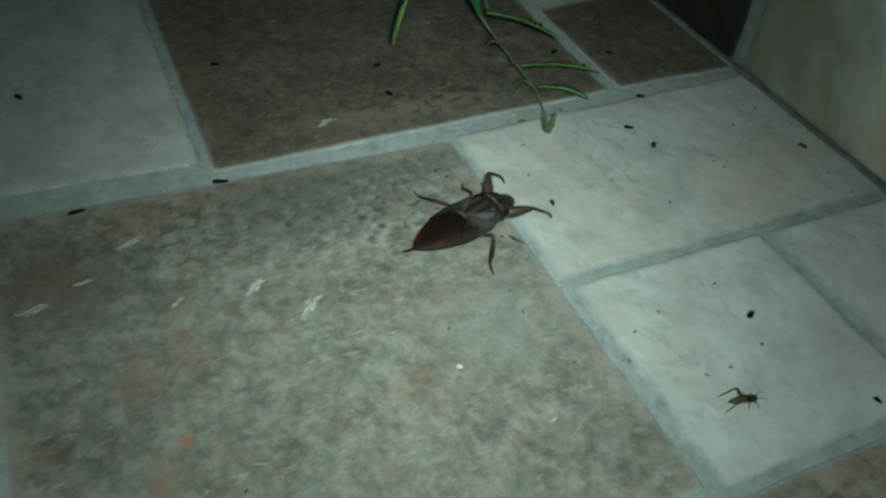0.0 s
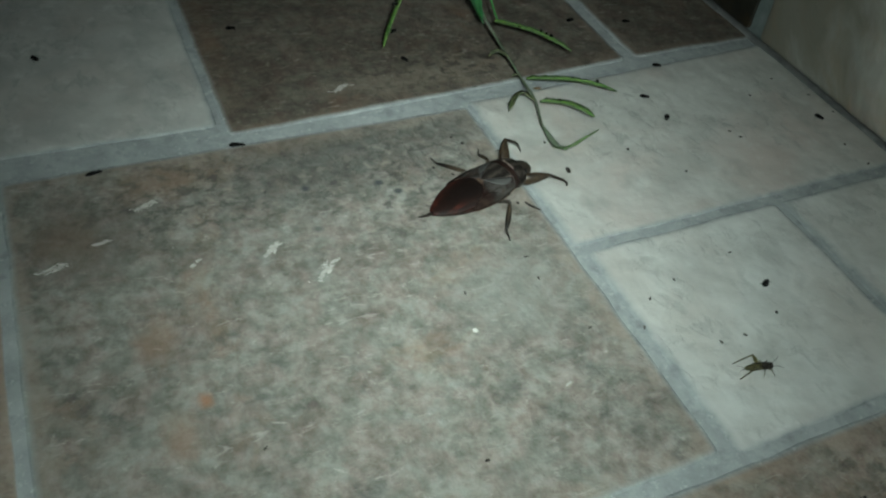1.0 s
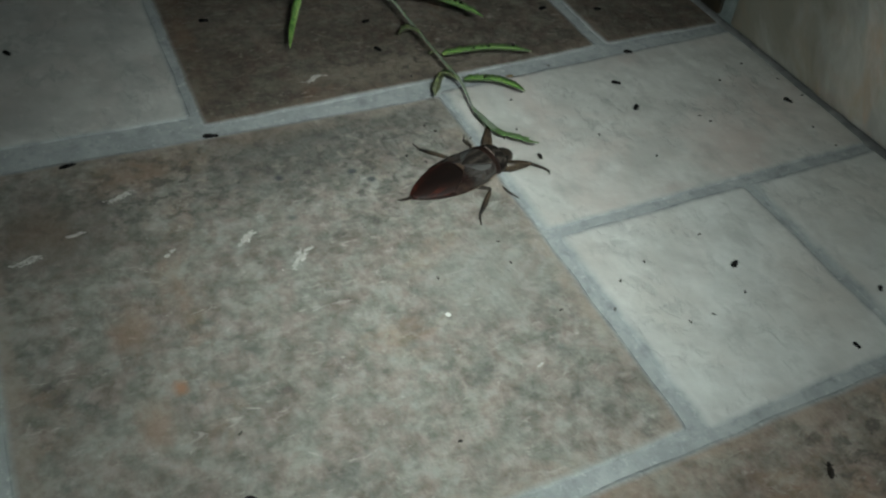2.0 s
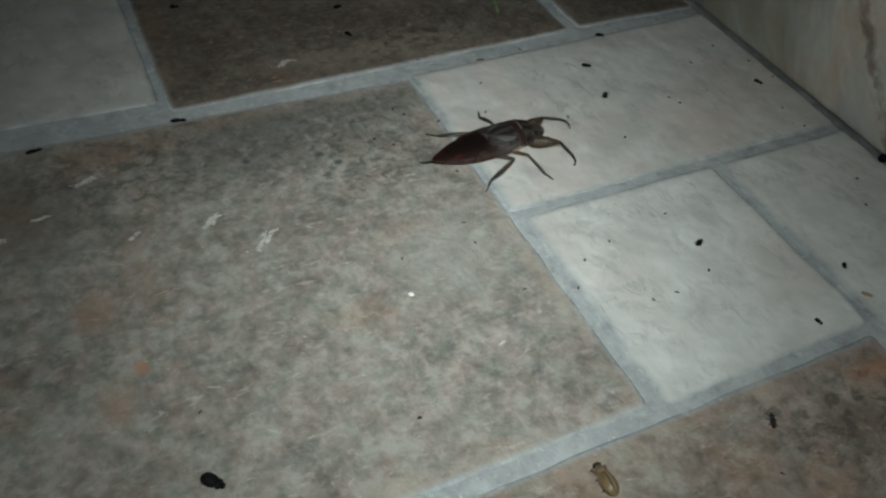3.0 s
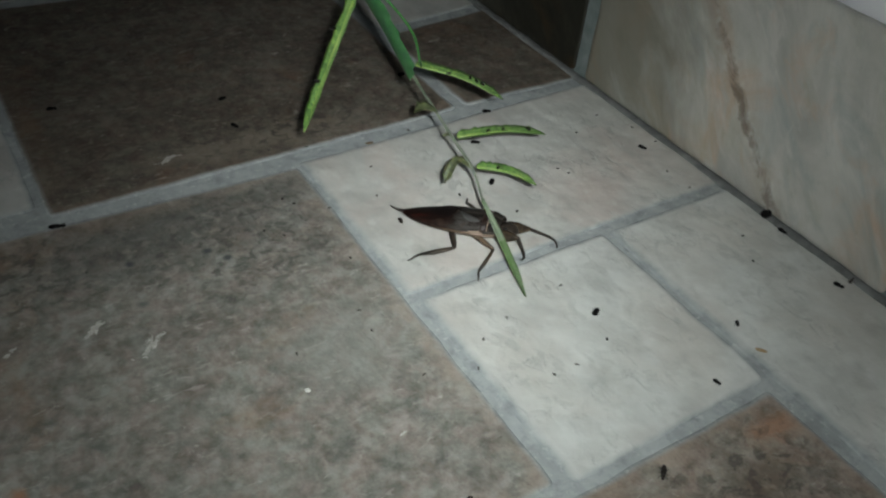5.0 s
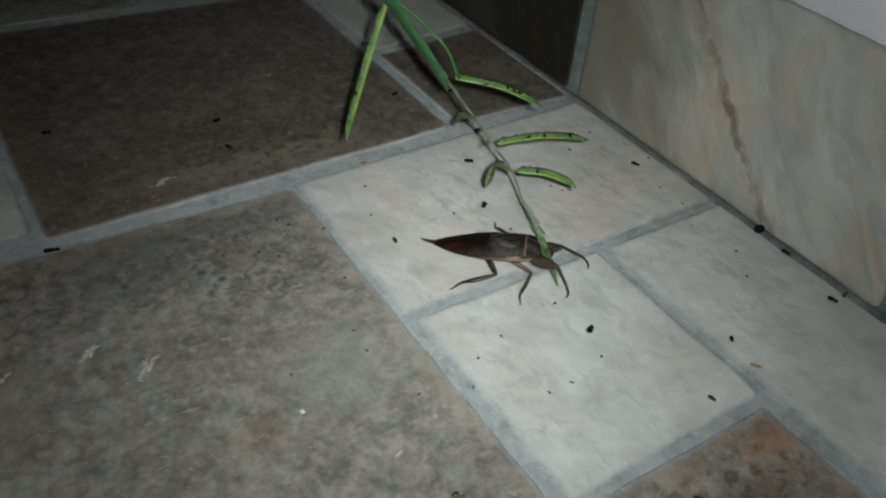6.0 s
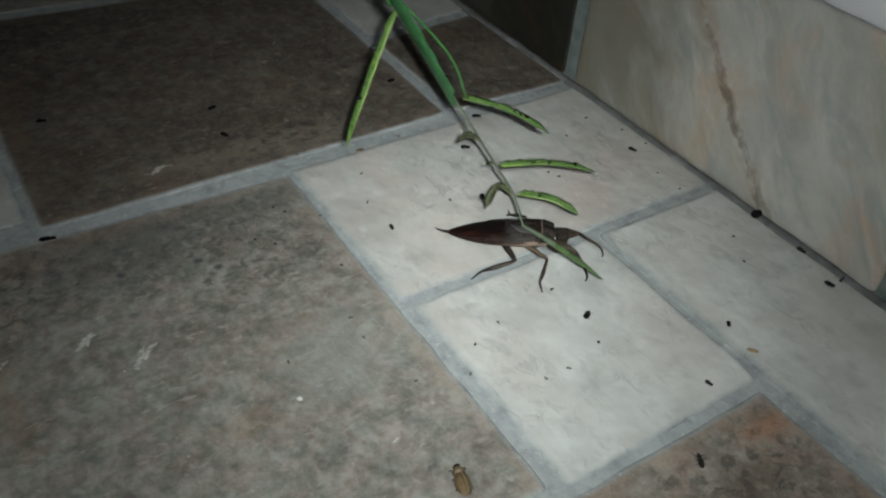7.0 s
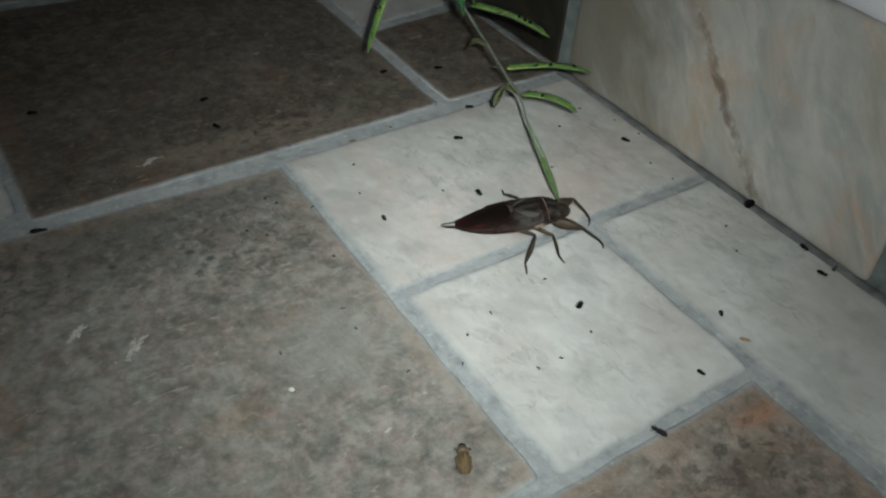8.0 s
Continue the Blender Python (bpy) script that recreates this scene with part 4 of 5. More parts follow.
def gnat(size, label):
    """A tiny dead winged insect lying on the tiles."""
    thing = tagged(new("dead_gnat"), label, "insect")
    body = dome(-size * 0.5, size * 0.3, size * 0.34, size * 0.2, 0.8, 6, 8)
    bmesh.ops.translate(body, vec=(0, 0, size * 0.17), verts=body.verts[:])
    part("body", body, DARK, thing)
    skull = dome(size * 0.26, size * 0.5, size * 0.26, size * 0.14, 0.9, 5, 7)
    bmesh.ops.translate(skull, vec=(0, 0, size * 0.15), verts=skull.verts[:])
    part("head", skull, DARK, thing)
    for s in (1, -1):
        part("wing", tube([(size * 0.1, s * size * 0.08, size * 0.3), (-size * 0.25, s * size * 0.22, size * 0.27), (-size * 0.6, s * size * 0.2, size * 0.16)], [(size * 0.03, size * 0.01), (size * 0.12, size * 0.012), (size * 0.03, size * 0.01)], 6), GAUZE, thing)
        part("leg", tube([(0, s * size * 0.1, size * 0.1), (size * 0.1, s * size * 0.36, size * 0.14), (size * 0.16, s * size * 0.5, 0.0)], [size * 0.025, size * 0.02, size * 0.012], 4), DARK, thing)
    return thing


def crumb(name, size, material, label, category, seed, long=1.6, flat=0.5):
    bm = bmesh.new()
    bmesh.ops.create_icosphere(bm, subdivisions=2, radius=size / 2)
    for v in bm.verts:
        v.co *= 1 + 0.35 * noise.noise(v.co / size * 3 + Vector((seed, 0, 0)))
        v.co.x *= long
        v.co.z = v.co.z * flat + size * flat * 0.42
    return tagged(part(name, bm, material), label, category)


def cricket():
    thing = tagged(new("cricket"), "small olive-brown cricket standing on a pale tile", "insect")
    L = 0.0128
    part("abdomen", tube(curve_line([(-L * 0.62, 0, 0.0024), (-L * 0.2, 0, 0.0028), (L * 0.2, 0, 0.0032)], 4), [0.0006, 0.0013, 0.0017, 0.0019, 0.0020, 0.0020, 0.0020, 0.0020, 0.0019], 9), OLIVE, thing, "banded olive abdomen")
    part("thorax", tube([(L * 0.12, 0, 0.0034), (L * 0.2, 0, 0.0035), (L * 0.36, 0, 0.0035), (L * 0.42, 0, 0.0034)], [0.0018, 0.0023, 0.0023, 0.0018], 9), DARK, thing, "dark thorax shield")
    part("head", tube([(L * 0.40, 0, 0.0033), (L * 0.48, 0, 0.0033), (L * 0.58, 0, 0.0031), (L * 0.63, 0, 0.0029)], [0.0014, 0.0021, 0.0020, 0.0009], 9), DARK, thing, "dark round head")
    for s in (1, -1):
        part("wing", tube([(L * 0.2, s * 0.0008, 0.0048), (-L * 0.1, s * 0.0011, 0.0045), (-L * 0.42, s * 0.0008, 0.0036)], [(0.0008, 0.0003), (0.0010, 0.0003), (0.0004, 0.0002)], 6), DARK, thing)
        leg = part("jumping_leg", tube([(L * 0.05, s * 0.0016, 0.0028), (-L * 0.12, s * 0.0030, 0.0058), (-L * 0.30, s * 0.0040, 0.0088)], [0.0008, 0.0012, 0.0005], 7), OLIVE, thing, "thick jumping hind leg")
        part("shin", tube([(-L * 0.30, s * 0.0040, 0.0088), (-L * 0.62, s * 0.0048, 0.0044), (-L * 0.95, s * 0.0054, 0.0002)], [0.0005, 0.00045, 0.0003], 5), OLIVE, leg)
        for x, r in ((0.38, 0.30), (0.20, -0.05)):
            part("leg", tube([(L * x, s * 0.0014, 0.0026), (L * (x + r * 0.4), s * 0.0036, 0.0036), (L * (x + r), s * 0.0052, 0.0001)], [0.0004, 0.00035, 0.0002], 5), OLIVE, thing)
        part("antenna", tube([(L * 0.6, s * 0.0006, 0.0036), (L * 0.8, s * 0.0022, 0.0052), (L * 1.0, s * 0.0040, 0.0054)], [0.00022, 0.00016, 0.00006], 4), DARK, thing)
        part("tail_feeler", tube([(-L * 0.6, s * 0.0004, 0.0024), (-L * 0.78, s * 0.0012, 0.0026), (-L * 0.95, s * 0.0020, 0.0024)], [0.0002, 0.00015, 0.00006], 4), DARK, thing)
    return thing


# ---- placing them ----
bug, limbs = water_bug()
twig, end_chain = sprig()
hopper = cricket()

black_beetle = beetle("small_black_beetle", 0.0074, 0.52, 0.24, BLACK, BLACK, "tiny dead black beetle on the tiles")
tagged(black_beetle, group="dead black beetles")
BEETLES = [  # x, y, turn
    (-0.137, 0.131, 60), (-0.077, 0.253, 20), (0.061, 0.093, 120), (0.113, 0.262, 15),
    (-0.231, -0.030, 20), (-0.256, 0.131, 100), (-0.243, 0.179, 80), (-0.174, 0.166, 70), (-0.273, -0.024, 110), (-0.306, -0.147, 80), (-0.295, -0.290, 30), (0.109, 0.169, -40), (0.140, 0.120, 10), 
]
for i, (x, y, a) in enumerate(BEETLES):
    m = pose(x, y, 0.0004, 0, 0, a) @ Matrix.Scale(0.72 if x > 0.1 and y < 0.2 else 1.0, 4)
    if i:
        copy_thing(black_beetle, m)
    else:
        black_beetle.matrix_basis = m
crawler = copy_thing(black_beetle, pose(-0.111, 0.137, 0.0004, 0, 0, -38))
tagged(crawler, "tiny black beetle creeping over the pale tile")
wall_crawler = copy_thing(black_beetle, pose(0.045, 0.275, 0.0008, 0, 0, 0))
tagged(wall_crawler, "small black beetle creeping along the foot of the wall")
long_beetle = beetle("narrow_black_beetle", 0.0105, 0.34, 0.2, BLACK, BLACK, "narrow black beetle lying on the grout")
long_beetle.matrix_basis = pose(-0.159, -0.177, -0.0010, 0, 0, 75)
c = copy_thing(long_beetle, pose(-0.153, -0.268, -0.0010, 0, 0, 100))
round_beetle = beetle("round_black_beetle", 0.0078, 0.85, 0.62, BLACK, BLACK, "round black beetle at the foot of the wall")
round_beetle.matrix_basis = pose(0.0350, 0.2750, 0.0024, 0, -14, 75)
oval_beetle = beetle("oval_black_beetle", 0.0120, 0.56, 0.32, BLACK, BLACK, "oval shiny black beetle on a slate tile", legs=False)
oval_beetle.matrix_basis = pose(0.118, -0.224, 0.0004, 0, 0, 44)
amber_beetle = beetle("amber_beetle", 0.0185, 0.47, 0.26, AMBER, DARK, "amber-brown beetle crawling over the slate tiles", spread=0.5)
fly = beetle("dark_fly", 0.0095, 0.34, 0.24, DARK, DARK, "dark brown fly crawling over warm slate", "fly")

tiny = gnat(0.0029, "tiny dead gnat on the tiles")
tagged(tiny, group="dead gnats")
GNATS = [  # x, y
    (0.041, 0.039), (0.050, 0.016), (0.031, 0.088), (0.092, 0.054), (0.092, 0.037), (0.069, 0.000), (0.059, -0.030), (-0.004, -0.039), (0.015, -0.040),
    (-0.105, 0.027), (-0.139, 0.040), (-0.080, 0.170), (-0.105, 0.266), (-0.042, 0.248), (-0.018, 0.249), (-0.182, 0.008), (-0.173, 0.091), (-0.202, 0.084), (-0.189, -0.019),
    (-0.424, 0.100), (-0.329, 0.160), (0.013, -0.087), (0.078, -0.220), (-0.105, -0.010), (0.213, 0.031),
]
for i, (x, y) in enumerate(GNATS):
    m = pose(x, y, 0.0003, 0, 0, (i * 137) % 360)
    if i:
        copy_thing(tiny, m)
    else:
        tiny.matrix_basis = m
crumb_a = tagged(crumb("dirt_crumb", 0.0017, DARK, "small dark dirt crumb", "dirt", 1.0), group="dirt crumbs")
CRUMBS = [(-0.082, 0.082), (-0.133, 0.251), (0.083, 0.084), (-0.051, -0.021), (0.044, 0.242), (0.068, 0.227), (-0.072, 0.174), (-0.048, 0.109), (-0.117, 0.217), (-0.080, 0.270), (-0.100, -0.060), (-0.120, -0.030), (-0.128, -0.035), (-0.090, -0.050), (0.119, -0.122)]
for i, (x, y) in enumerate(CRUMBS):
    m = pose(x, y, 0.0002, 0, 0, (i * 71) % 360)
    if i:
        copy_thing(crumb_a, m)
    else:
        crumb_a.matrix_basis = m
crumb("white_crumb", 0.0028, CHALK, "small white crumb on the slate tile", "crumb", 4.0, 1.2, 0.6).matrix_basis = pose(0.041, -0.093, 0.0002, 0, 0, 40)
crumb("dry_husk", 0.0032, TAN, "dry straw-coloured husk on a joint", "debris", 6.0, 2.4, 0.4).matrix_basis = pose(0.133, 0.165, 0.0, 0, 0, 40)
crumb("dark_husk", 0.0030, DARK, "narrow dark husk on a pale tile", "debris", 9.0, 2.3, 0.5).matrix_basis = pose(-0.0722, 0.0280, 0.0002, 0, 0, -12)
crumb("rusty_crumb", 0.0030, AMBER, "curled rusty husk beside a joint", "debris", 8.0, 2.2, 0.5).matrix_basis = pose(-0.170, 0.055, -0.0010, 0, 0, 80)


def chalk_mark(x, y, size, turn, spread=1.0):
    """A thin ragged smear of chalk on the slate, broken into flakes."""
    cell, bm, at = 0.00042, bmesh.new(), {}
    nx, ny = int(size / cell / 2) + 3, int(size * 0.22 / cell) + 3

    def corner(i, j, k):
        if (i, j, k) not in at:
            at[i, j, k] = bm.verts.new((i * cell, j * cell + 0.10 * spread * size * math.sin(i * cell / size * 5.0), 0.00012 * k))
        return at[i, j, k]

    kept = set()
    for i in range(-nx, nx):
        for j in range(-ny, ny):
            p, q = i * cell / size * 2, j * cell / size / 0.17
            f = noise.fractal((x * 900 + i * 0.13, y * 900 + j * 0.30, size * 99), 0.8, 2.1, 4)
            if 1 - p * p - q * q * (1 + 2 * abs(p)) + 1.35 * f > 0.43:
                kept.add((i, j))
    for i, j in kept:
        bm.faces.new((corner(i, j, 1), corner(i + 1, j, 1), corner(i + 1, j + 1, 1), corner(i, j + 1, 1)))
        for di, dj, p, q in ((0, -1, (i, j), (i + 1, j)), (1, 0, (i + 1, j), (i + 1, j + 1)), (0, 1, (i + 1, j + 1), (i, j + 1)), (-1, 0, (i, j + 1), (i, j))):
            if (i + di, j + dj) not in kept:
                bm.faces.new((corner(*p, 1), corner(*p, 0), corner(*q, 0), corner(*q, 1)))
    ob = tagged(part("chalk_mark", bm, CHALK_DIM), "pale scuff mark on the slate tile", "scuff", "scuff marks")
    ob.matrix_basis = pose(x, y, 0.0006, 0, 0, turn)


CHALK_DIM = plain("pale_scuff", (0.36, 0.345, 0.32), (0.64, 0.62, 0.585), 260, 0.8, 0.3)
for mark in ((-0.054, -0.181, 0.022, 100, 1.3), (-0.028, -0.157, 0.025, 112, 1.2), (-0.113, -0.243, 0.019, 95), (-0.073, -0.299, 0.020, 85), (-0.205, -0.090, 0.020, 96, 1.2), (0.090, -0.060, 0.007, 95), (-0.087, -0.272, 0.012, 80), (-0.055, -0.225, 0.011, 110)):
    chalk_mark(*mark)
stuck = gnat(0.006, "dead gnat standing against the wall tile")
stuck.matrix_basis = pose(0.114, 0.2745, 0.0006, 0, -60, 90)


# ---- movement ----
BUG_PATH = [  # seconds, place of the middle, height, heading, nose up, roll
    (0.0, -0.0605, -0.0450, 0.0090, 104.4, 5, -2), (1.5, -0.0602, -0.0447, 0.0090, 104.8, 5, -2), (1.7, -0.0602, -0.0440, 0.0090, 104.6, 5, -2),
    (2.8, -0.0595, -0.0085, 0.0100, 89.3, 7, -6), (3.0, -0.0585, 0.0045, 0.0110, 87.8, 8, -8), (3.2, -0.0530, 0.0285, 0.0120, 73.0, 8, -10), (3.5, -0.0545, 0.0435, 0.0135, 61.1, 7, -12), (3.7, -0.0550, 0.0450, 0.0138, 60.0, 7, -12),
    (4.0, -0.0510, 0.0500, 0.0140, 45.0, 6, -13), (4.2, -0.0430, 0.0590, 0.0140, 44.0, 6, -13), (4.5, -0.0400, 0.0575, 0.0140, 39.0, 6, -13), (5.0, -0.0440, 0.0570, 0.0140, 40.6, 6, -13), (5.2, -0.0440, 0.0570, 0.0140, 41.5, 6, -13),
    (6.5, -0.0165, 0.0875, 0.0140, 51.5, 6, -12), (7.0, -0.0200, 0.0880, 0.0140, 52.5, 6, -13), (7.5, -0.0245, 0.0895, 0.0150, 60.4, 8, -18), (8.0, -0.0225, 0.0995, 0.0125, 68.9, 7, -4),
]
FEET = {  # seconds, ahead, to the left, height; in the bug's own plan
    ("foreleg", -1): [(0.0, 0.063, -0.019, 0.0), (1.7, 0.063, -0.019, 0.0), (2.8, 0.063, -0.025, 0.0), (3.0, 0.056, -0.025, 0.0), (3.5, 0.048, -0.027, 0.0), (4.0, 0.054, -0.042, 0.0), (4.5, 0.049, -0.039, 0.0), (5.0, 0.050, -0.016, 0.004), (5.2, 0.050, -0.018, 0.004), (6.5, 0.056, -0.031, 0.0), (7.0, 0.055, -0.028, 0.0), (7.5, 0.046, -0.014, 0.002), (8.0, 0.060, -0.027, 0.0)],
    ("foreleg", 1): [(0.0, 0.054, 0.022, 0.008), (1.7, 0.054, 0.022, 0.008), (2.8, 0.054, 0.018, 0.010), (3.0, 0.066, 0.006, 0.010), (3.5, 0.068, 0.004, 0.008), (4.0, 0.067, 0.002, 0.006), (4.5, 0.066, 0.006, 0.007), (5.0, 0.068, 0.009, 0.006), (5.2, 0.068, 0.008, 0.006), (6.5, 0.066, 0.000, 0.008), (7.0, 0.066, -0.006, 0.008), (7.5, 0.066, -0.016, 0.004), (8.0, 0.058, -0.002, 0.002)],
    ("middle_leg", -1): [(0.0, 0.029, -0.028, 0.0), (1.7, 0.029, -0.028, 0.0), (2.8, 0.017, -0.027, 0.0), (3.0, 0.033, -0.034, 0.0), (3.5, 0.023, -0.037, 0.0), (4.0, 0.027, -0.033, 0.0), (4.5, 0.024, -0.040, 0.0), (5.0, 0.027, -0.042, 0.0), (5.2, 0.026, -0.042, 0.0), (6.5, 0.024, -0.042, 0.0), (7.0, 0.025, -0.044, 0.0), (7.5, 0.024, -0.045, 0.0), (8.0, 0.027, -0.039, 0.0)],
    ("middle_leg", 1): [(0.0, 0.035, 0.043, 0.0), (1.7, 0.035, 0.043, 0.0), (2.8, 0.034, 0.046, 0.0), (3.0, 0.016, 0.050, 0.0), (3.5, 0.003, 0.044, 0.0), (4.0, 0.006, 0.046, 0.0), (4.5, -0.008, 0.043, 0.0), (5.0, -0.006, 0.042, 0.0), (5.2, -0.004, 0.042, 0.0), (6.5, -0.002, 0.044, 0.0), (7.0, 0.000, 0.041, 0.0), (7.5, 0.010, 0.054, 0.0), (8.0, 0.006, 0.047, 0.0)],
    ("hind_leg", -1): [(0.0, -0.007, -0.040, 0.0), (1.7, -0.007, -0.040, 0.0), (2.8, -0.022, -0.024, 0.0), (3.0, -0.015, -0.033, 0.0), (3.5, -0.019, -0.038, 0.0), (4.0, -0.016, -0.042, 0.0), (4.5, -0.021, -0.038, 0.0), (5.0, -0.021, -0.042, 0.0), (5.2, -0.021, -0.042, 0.0), (6.5, -0.022, -0.038, 0.0), (7.0, -0.021, -0.040, 0.0), (7.5, -0.008, -0.046, 0.0), (8.0, -0.001, -0.047, 0.0)],
    ("hind_leg", 1): [(0.0, 0.000, 0.052, 0.0), (1.7, 0.000, 0.052, 0.0), (2.8, -0.016, 0.048, 0.0), (3.0, -0.030, 0.034, 0.0), (3.5, -0.0465, 0.010, 0.0), (5.2, -0.0465, 0.009, 0.0), (6.5, -0.0465, 0.009, 0.0), (8.0, -0.0460, 0.010, 0.0)],
}
SPRIG_PATH = [  # seconds, place of the end leaflet's joint, turns
    (0, -0.1651, 0.0700, 0.0084, -4.4, -21.0, 1.8), (0.5, -0.1281, 0.0376, 0.0111, 6.9, -31.9, -22.3), (1.0, -0.1071, 0.0237, 0.0133, -2.5, -26.3, -9.3), (1.5, -0.1067, 0.0072, 0.0141, 2.4, -26.1, -15.5),
    (1.7, -0.0917, -0.0131, 0.0208, -1.2, -24.3, -5.8), (2.8, -0.1279, -0.0213, 0.0582, 9.6, 3.5, 19.9), (3.0, -0.2843, 0.1036, 0.0360, 0.0, -0.0, 0.0), (3.3, -0.1759, 0.0829, 0.0360, 0.0, -0.0, 0.0), (3.4, -0.1779, 0.0870, 0.0380, 0.0, -0.0, 0.0),
    (3.5, -0.1900, 0.1500, 0.0820, 0.0, -0.0, 0.0), (3.6, -0.1780, 0.1760, 0.0450, 0.0, -0.0, 0.0), (3.7, -0.1298, 0.1560, 0.0360, 0.0, -0.0, 0.0), (3.8, -0.0540, 0.1100, 0.0420, 0.0, -2.0, 0.0), (3.9, 0.0069, 0.0717, 0.0510, -4.4, -9.2, 2.8), (4.0, 0.0199, 0.0847, 0.0690, 2.2, 0.9, -0.9),
    (4.2, -0.0390, 0.0916, 0.0620, 1.0, 0.5, -0.5), (4.5, -0.0055, 0.0859, 0.0362, -0.1, 0.1, 0.3), (5.0, -0.0216, 0.0562, 0.0431, -1.3, 1.6, 4.4), (5.2, -0.0791, 0.0813, 0.0375, 1.4, 7.5, 3.1), (6.3, 0.0018, 0.1042, 0.0419, 4.6, -6.3, -8.5),
    (6.5, 0.0117, 0.1111, 0.0349, 5.4, -5.5, -10.9), (7.0, -0.0036, 0.0854, 0.0290, -2.1, -10.1, -8.5), (7.2, -0.0315, 0.0913, 0.0500, -3.0, -4.0, 0.5), (7.5, -0.0313, 0.0995, 0.0643, -3.7, 1.3, 9.6), (8.0, -0.0730, 0.1440, 0.0454, -0.0, -4.8, -6.8),
]
HOOKS = {  # where the end leaflet is bent: its middle and its tip
    0.0: ((-0.1335, 0.0552, 0.0119), (-0.12, 0.05, 0.04)),
    0.5: ((-0.0988, 0.0259, 0.0261), (-0.082, 0.029, 0.053)),
    1.0: ((-0.0728, 0.02, 0.019), (-0.057, 0.032, 0.044)),
    1.5: ((-0.0721, 0.009, 0.019), (-0.059, 0.037, 0.031)),
    1.7: ((-0.0591, -0.019, 0.032), (-0.039, 0.019, 0.039)),
    4.2: ((-0.0071, 0.0941, 0.0358), (0.0223, 0.0965, 0.0117)),
    5.2: ((-0.0969, 0.0989, 0.0131), (-0.056, 0.08, 0.003)),
    7.0: ((0.0274, 0.0883, 0.0320), (0.056, 0.112, 0.015)),
    7.2: ((0.0017, 0.101, 0.0299), (0.0324, 0.1099, 0.0114)),
}
STRAIGHT = (0.058, -0.005, -0.032)


def between(rows, t):
    """The values of a table of rows at a time, on straight lines between them."""
    for a, b in zip(rows, rows[1:]):
        if t <= b[0]:
            f = max(0.0, (t - a[0]) / (b[0] - a[0]))
            return [p + (q - p) * f for p, q in zip(a[1:], b[1:])]
    return list(rows[-1][1:])


def step_leg(kind, side, body, plan, foot):
    """Poses of thigh, shin and foot, in their parents' space, for a foot at a place in the bug's plan."""
    root, a, b = LEGS[kind]
    root = Vector((root[0], root[1] * side, root[2]))
    target = body.inverted() @ (plan @ Vector(foot))
    d = target - root
    reach = min(d.length, (a + b) * 0.985)
    reach = max(reach, abs(a - b) * 1.05)
    way = d.normalized()
    out = Vector(KNEES[kind, side])
    bend = (out - way * out.dot(way)).normalized()
    along = (a * a - b * b + reach * reach) / (2 * reach)
    knee = root + way * along + bend * math.sqrt(max(0, a * a - along * along))
    end = root + way * reach
    thigh = aim(root, knee, bend)
    shin = thigh.inverted() @ aim(knee, end, bend)
    return thigh, shin


def stance(x, y, z, yaw, nose, roll):
    """The body's pose over its place on the floor; a body held higher also leans out over its near feet."""
    rise = z - 0.010
    return pose(x + 1.08 * rise, y - 0.85 * rise, z, 0, 0, yaw) @ pose(0, 0, 0, 0, -nose, 0) @ pose(0, 0, 0, roll, 0, 0)


def droop(m, hook):
    """Poses of the end leaflet's pieces in the sprig's space: along a smooth line through its joint, middle and tip."""
    way = Vector(STRAIGHT).normalized()
    if hook:
        mid, tip = [m.inverted() @ Vector(p) for p in hook]
        mid = mid.normalized() * 0.035
        line = curve_line([(0, 0, 0), mid, mid + (tip - mid).normalized() * 0.034], 24)
    else:
        line = [way * 0.002 * i for i in range(40)]
    line += [line[-1] + (line[-1] - line[-2]).normalized() * 0.002 * i for i in range(1, 20)]
    joints, at = [line[0]], 0
    for _ in range(LINKS):
        while at < len(line) - 1 and (line[at] - joints[-1]).length < LINK:
            at += 1
        joints.append(joints[-1] + (line[at] - joints[-1]).normalized() * LINK)
    out, up = [], Vector((0.2, 0, 1))
    for a, b in zip(joints, joints[1:]):
        d = (b - a).normalized()
        up = (up - d * up.dot(d)).normalized()
        out.append(aim(a, b, up))
    return out


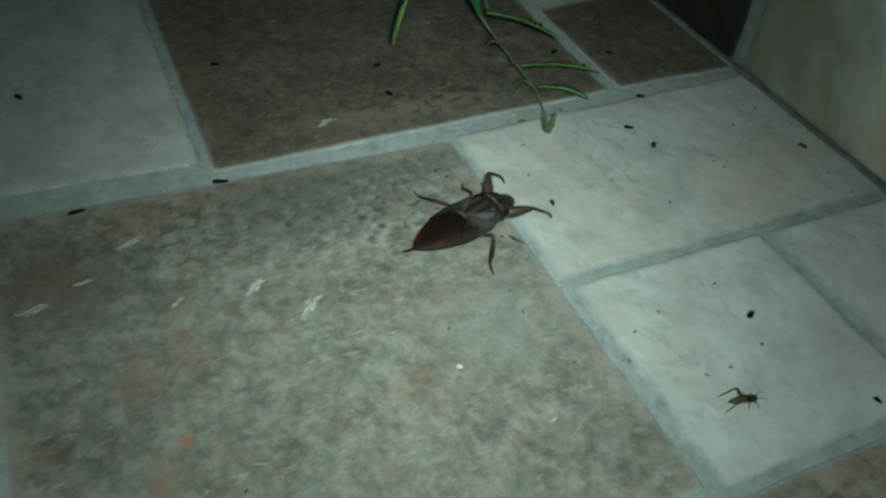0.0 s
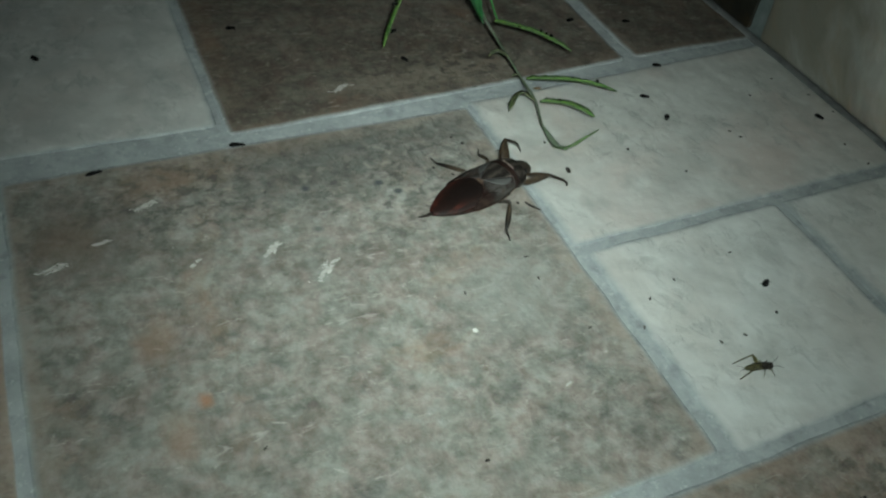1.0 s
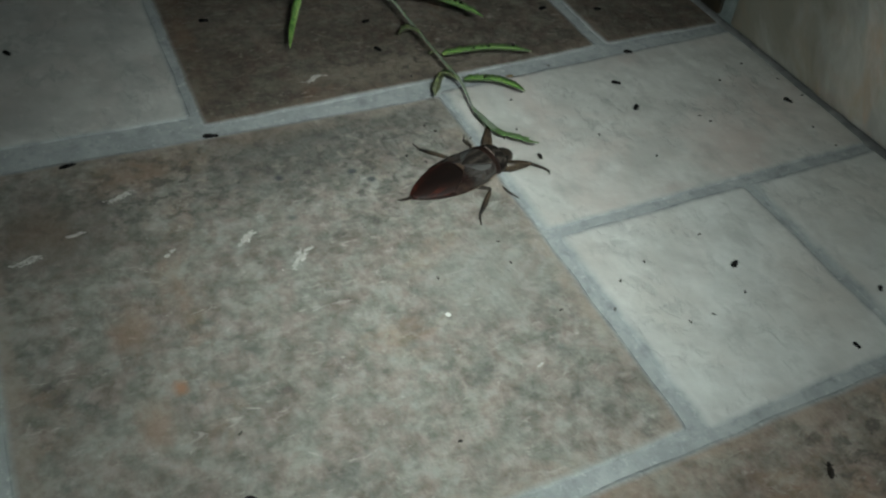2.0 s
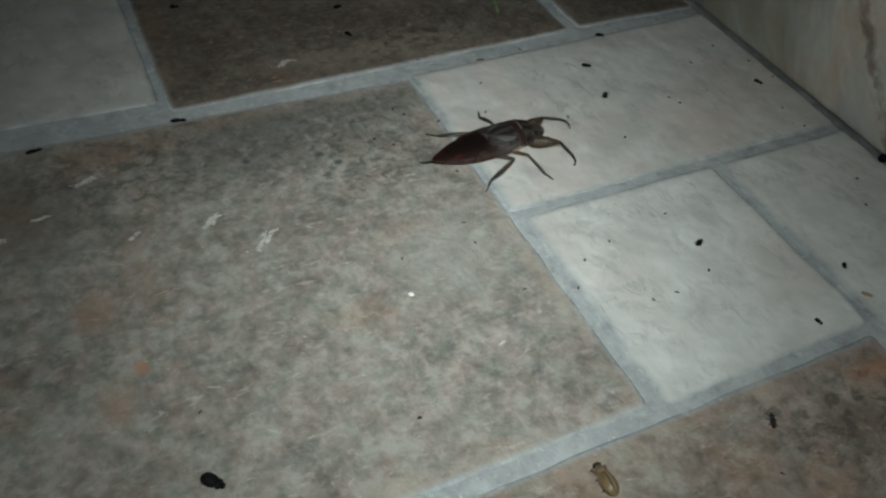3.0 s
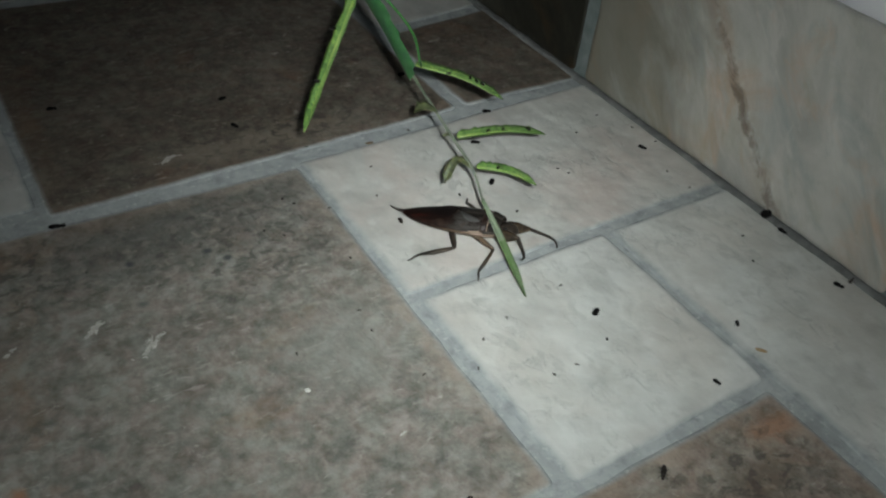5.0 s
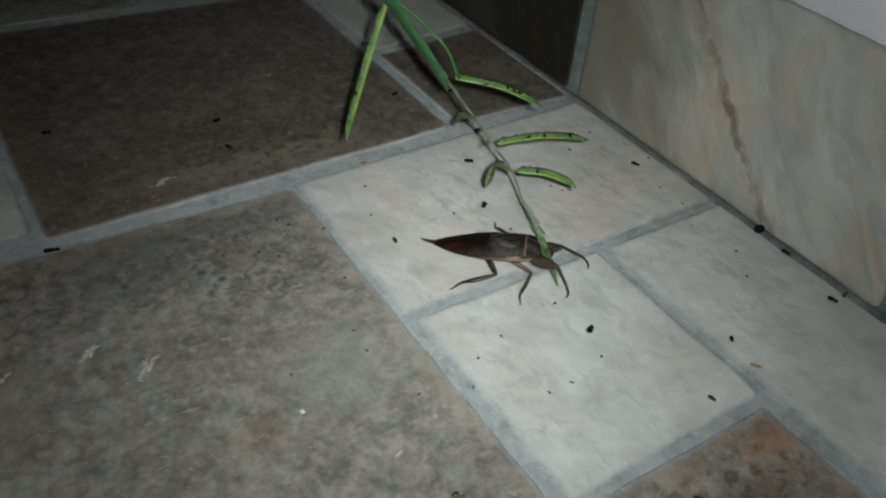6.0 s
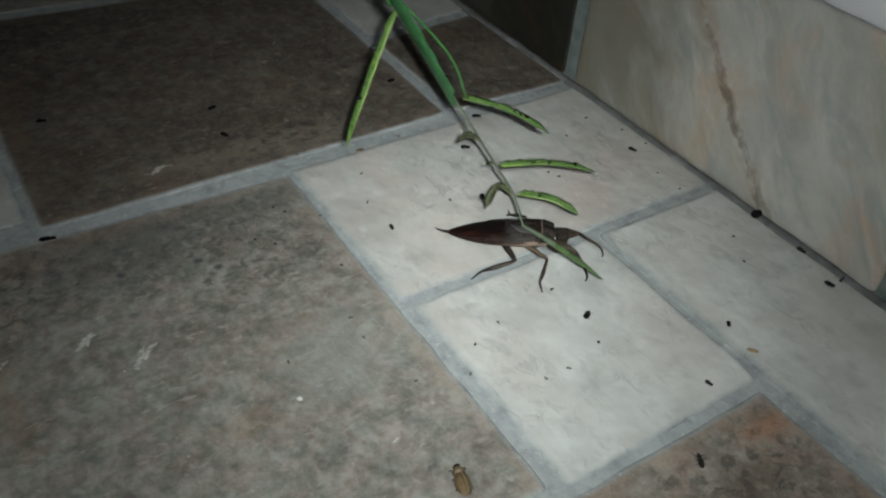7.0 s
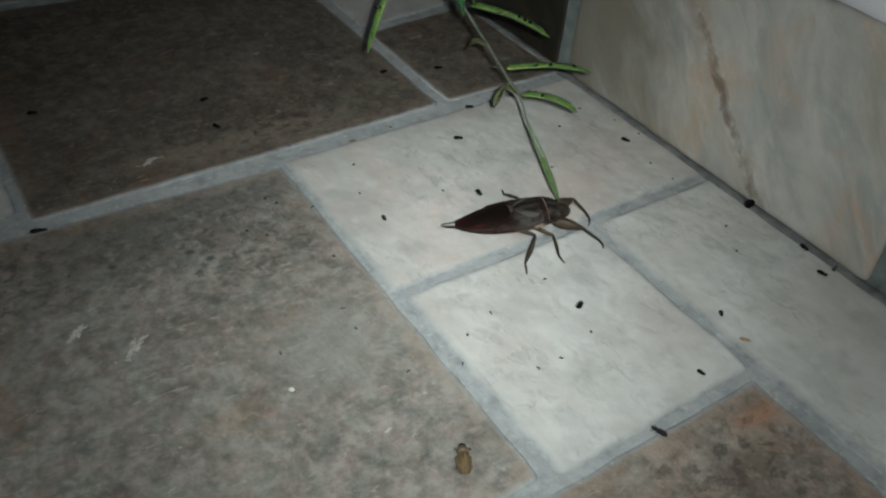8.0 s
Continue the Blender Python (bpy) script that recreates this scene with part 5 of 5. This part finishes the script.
def motions():
    walk(lamp, [(t, look(eye, target, roll) @ pose(0.018, 0.009, 0.008, 2.0, 1.8, 0)) for t, eye, target, roll in PATH])
    walk(bug, [(t, stance(*row)) for t, *row in BUG_PATH])
    for (kind, side), rows in FEET.items():
        thighs, shins = [], []
        for t, fx, fy, fz in rows:
            x, y, z, yaw, nose, roll = between(BUG_PATH, t)
            body = stance(x, y, z, yaw, nose, roll)
            thigh, shin = step_leg(kind, side, body, pose(x, y, 0, 0, 0, yaw), (fx, fy, fz + 0.0004))
            thighs.append((t, thigh))
            shins.append((t, shin))
        pieces = limbs[kind, side]
        walk(pieces[0], thighs)
        for piece in pieces[1:]:
            walk(piece, shins)
    places = [(t, pose(*row)) for t, *row in SPRIG_PATH]
    walk(twig, places)
    bends = [[] for _ in end_chain]
    for t, m in places:
        for rows, link_pose in zip(bends, droop(m, HOOKS.get(t))):
            rows.append((t, link_pose))
    for piece, rows in zip(end_chain, bends):
        walk(piece, rows)
    walk(hopper, [(0.0, pose(0.115, 0.0435, 0.0002, 0, 0, 78)), (1.1, pose(0.1155, 0.0445, 0.0002, 0, 0, 76)), (1.2, pose(0.30, 0.075, 0.10, 0, -20, 40)), (1.3, pose(0.46, 0.11, 0.09, 0, 10, 30)), (1.45, pose(0.60, 0.15, 0.0008, 0, 0, 25)), (8.0, pose(0.60, 0.15, 0.0008, 0, 0, 25))])
    walk(amber_beetle, [(0.0, pose(0.235, -0.075, 0.0005, 0, 0, 160)), (2.8, pose(0.188, -0.056, 0.0005, 0, 0, 180)), (3.0, pose(0.184, -0.054, 0.0005, 0, 0, 180)), (5.0, pose(0.150, -0.054, 0.0005, 0, 0, 172)), (6.5, pose(0.131, -0.048, 0.0005, 0, 0, 165)), (7.0, pose(0.129, -0.045, 0.0005, 0, 0, 165)), (7.5, pose(0.126, -0.043, 0.0005, 0, 0, 160)), (8.0, pose(0.126, -0.037, 0.0005, 0, 0, 152))])
    walk(crawler, [(0.0, pose(-0.111, 0.137, 0.0004, 0, 0, -38)), (1.7, pose(-0.105, 0.129, 0.0004, 0, 0, -45)), (3.0, pose(-0.097, 0.123, 0.0004, 0, 0, -40)), (4.5, pose(-0.088, 0.115, 0.0004, 0, 0, -44)), (6.5, pose(-0.078, 0.106, 0.0004, 0, 0, -45)), (7.5, pose(-0.071, 0.104, 0.0004, 0, 0, -15)), (8.0, pose(-0.068, 0.104, 0.0004, 0, 0, -8))])
    walk(wall_crawler, [(t, pose(x, y, 0.0006, 0, 0, a)) for t, x, y, a in ((0.0, 0.043, 0.2750, -8), (3.5, 0.0450, 0.2748, -8), (4.0, 0.0452, 0.2738, -4), (4.5, 0.0462, 0.2728, 0), (5.0, 0.0530, 0.2730, 4), (6.5, 0.0680, 0.2738, 6), (7.0, 0.0785, 0.2738, 2), (7.5, 0.0868, 0.2732, -4), (8.0, 0.0878, 0.2735, -6))])
    walk(fly, [(0.0, pose(0.206, 0.040, 0.0004, 0, 0, 130)), (1.5, pose(0.202, 0.044, 0.0004, 0, 0, 150)), (3.0, pose(0.186, 0.047, 0.0004, 0, 0, 150)), (3.5, pose(0.172, 0.048, 0.0004, 0, 0, 175)), (4.0, pose(0.166, 0.045, 0.0002, 0, 0, 230)), (4.5, pose(0.168, 0.042, 0.0002, 0, 0, 270)), (5.2, pose(0.178, 0.050, 0.0004, 0, 0, 330)), (6.0, pose(0.190, 0.062, 0.0004, 0, 0, 400)), (6.5, pose(0.188, 0.066, 0.0004, 0, 0, 460)), (7.0, pose(0.179, 0.074, 0.0004, 0, 0, 510)), (7.5, pose(0.167, 0.064, 0.0002, 0, 0, 590)), (8.0, pose(0.161, 0.067, 0.0002, 0, 0, 560))])


motions()
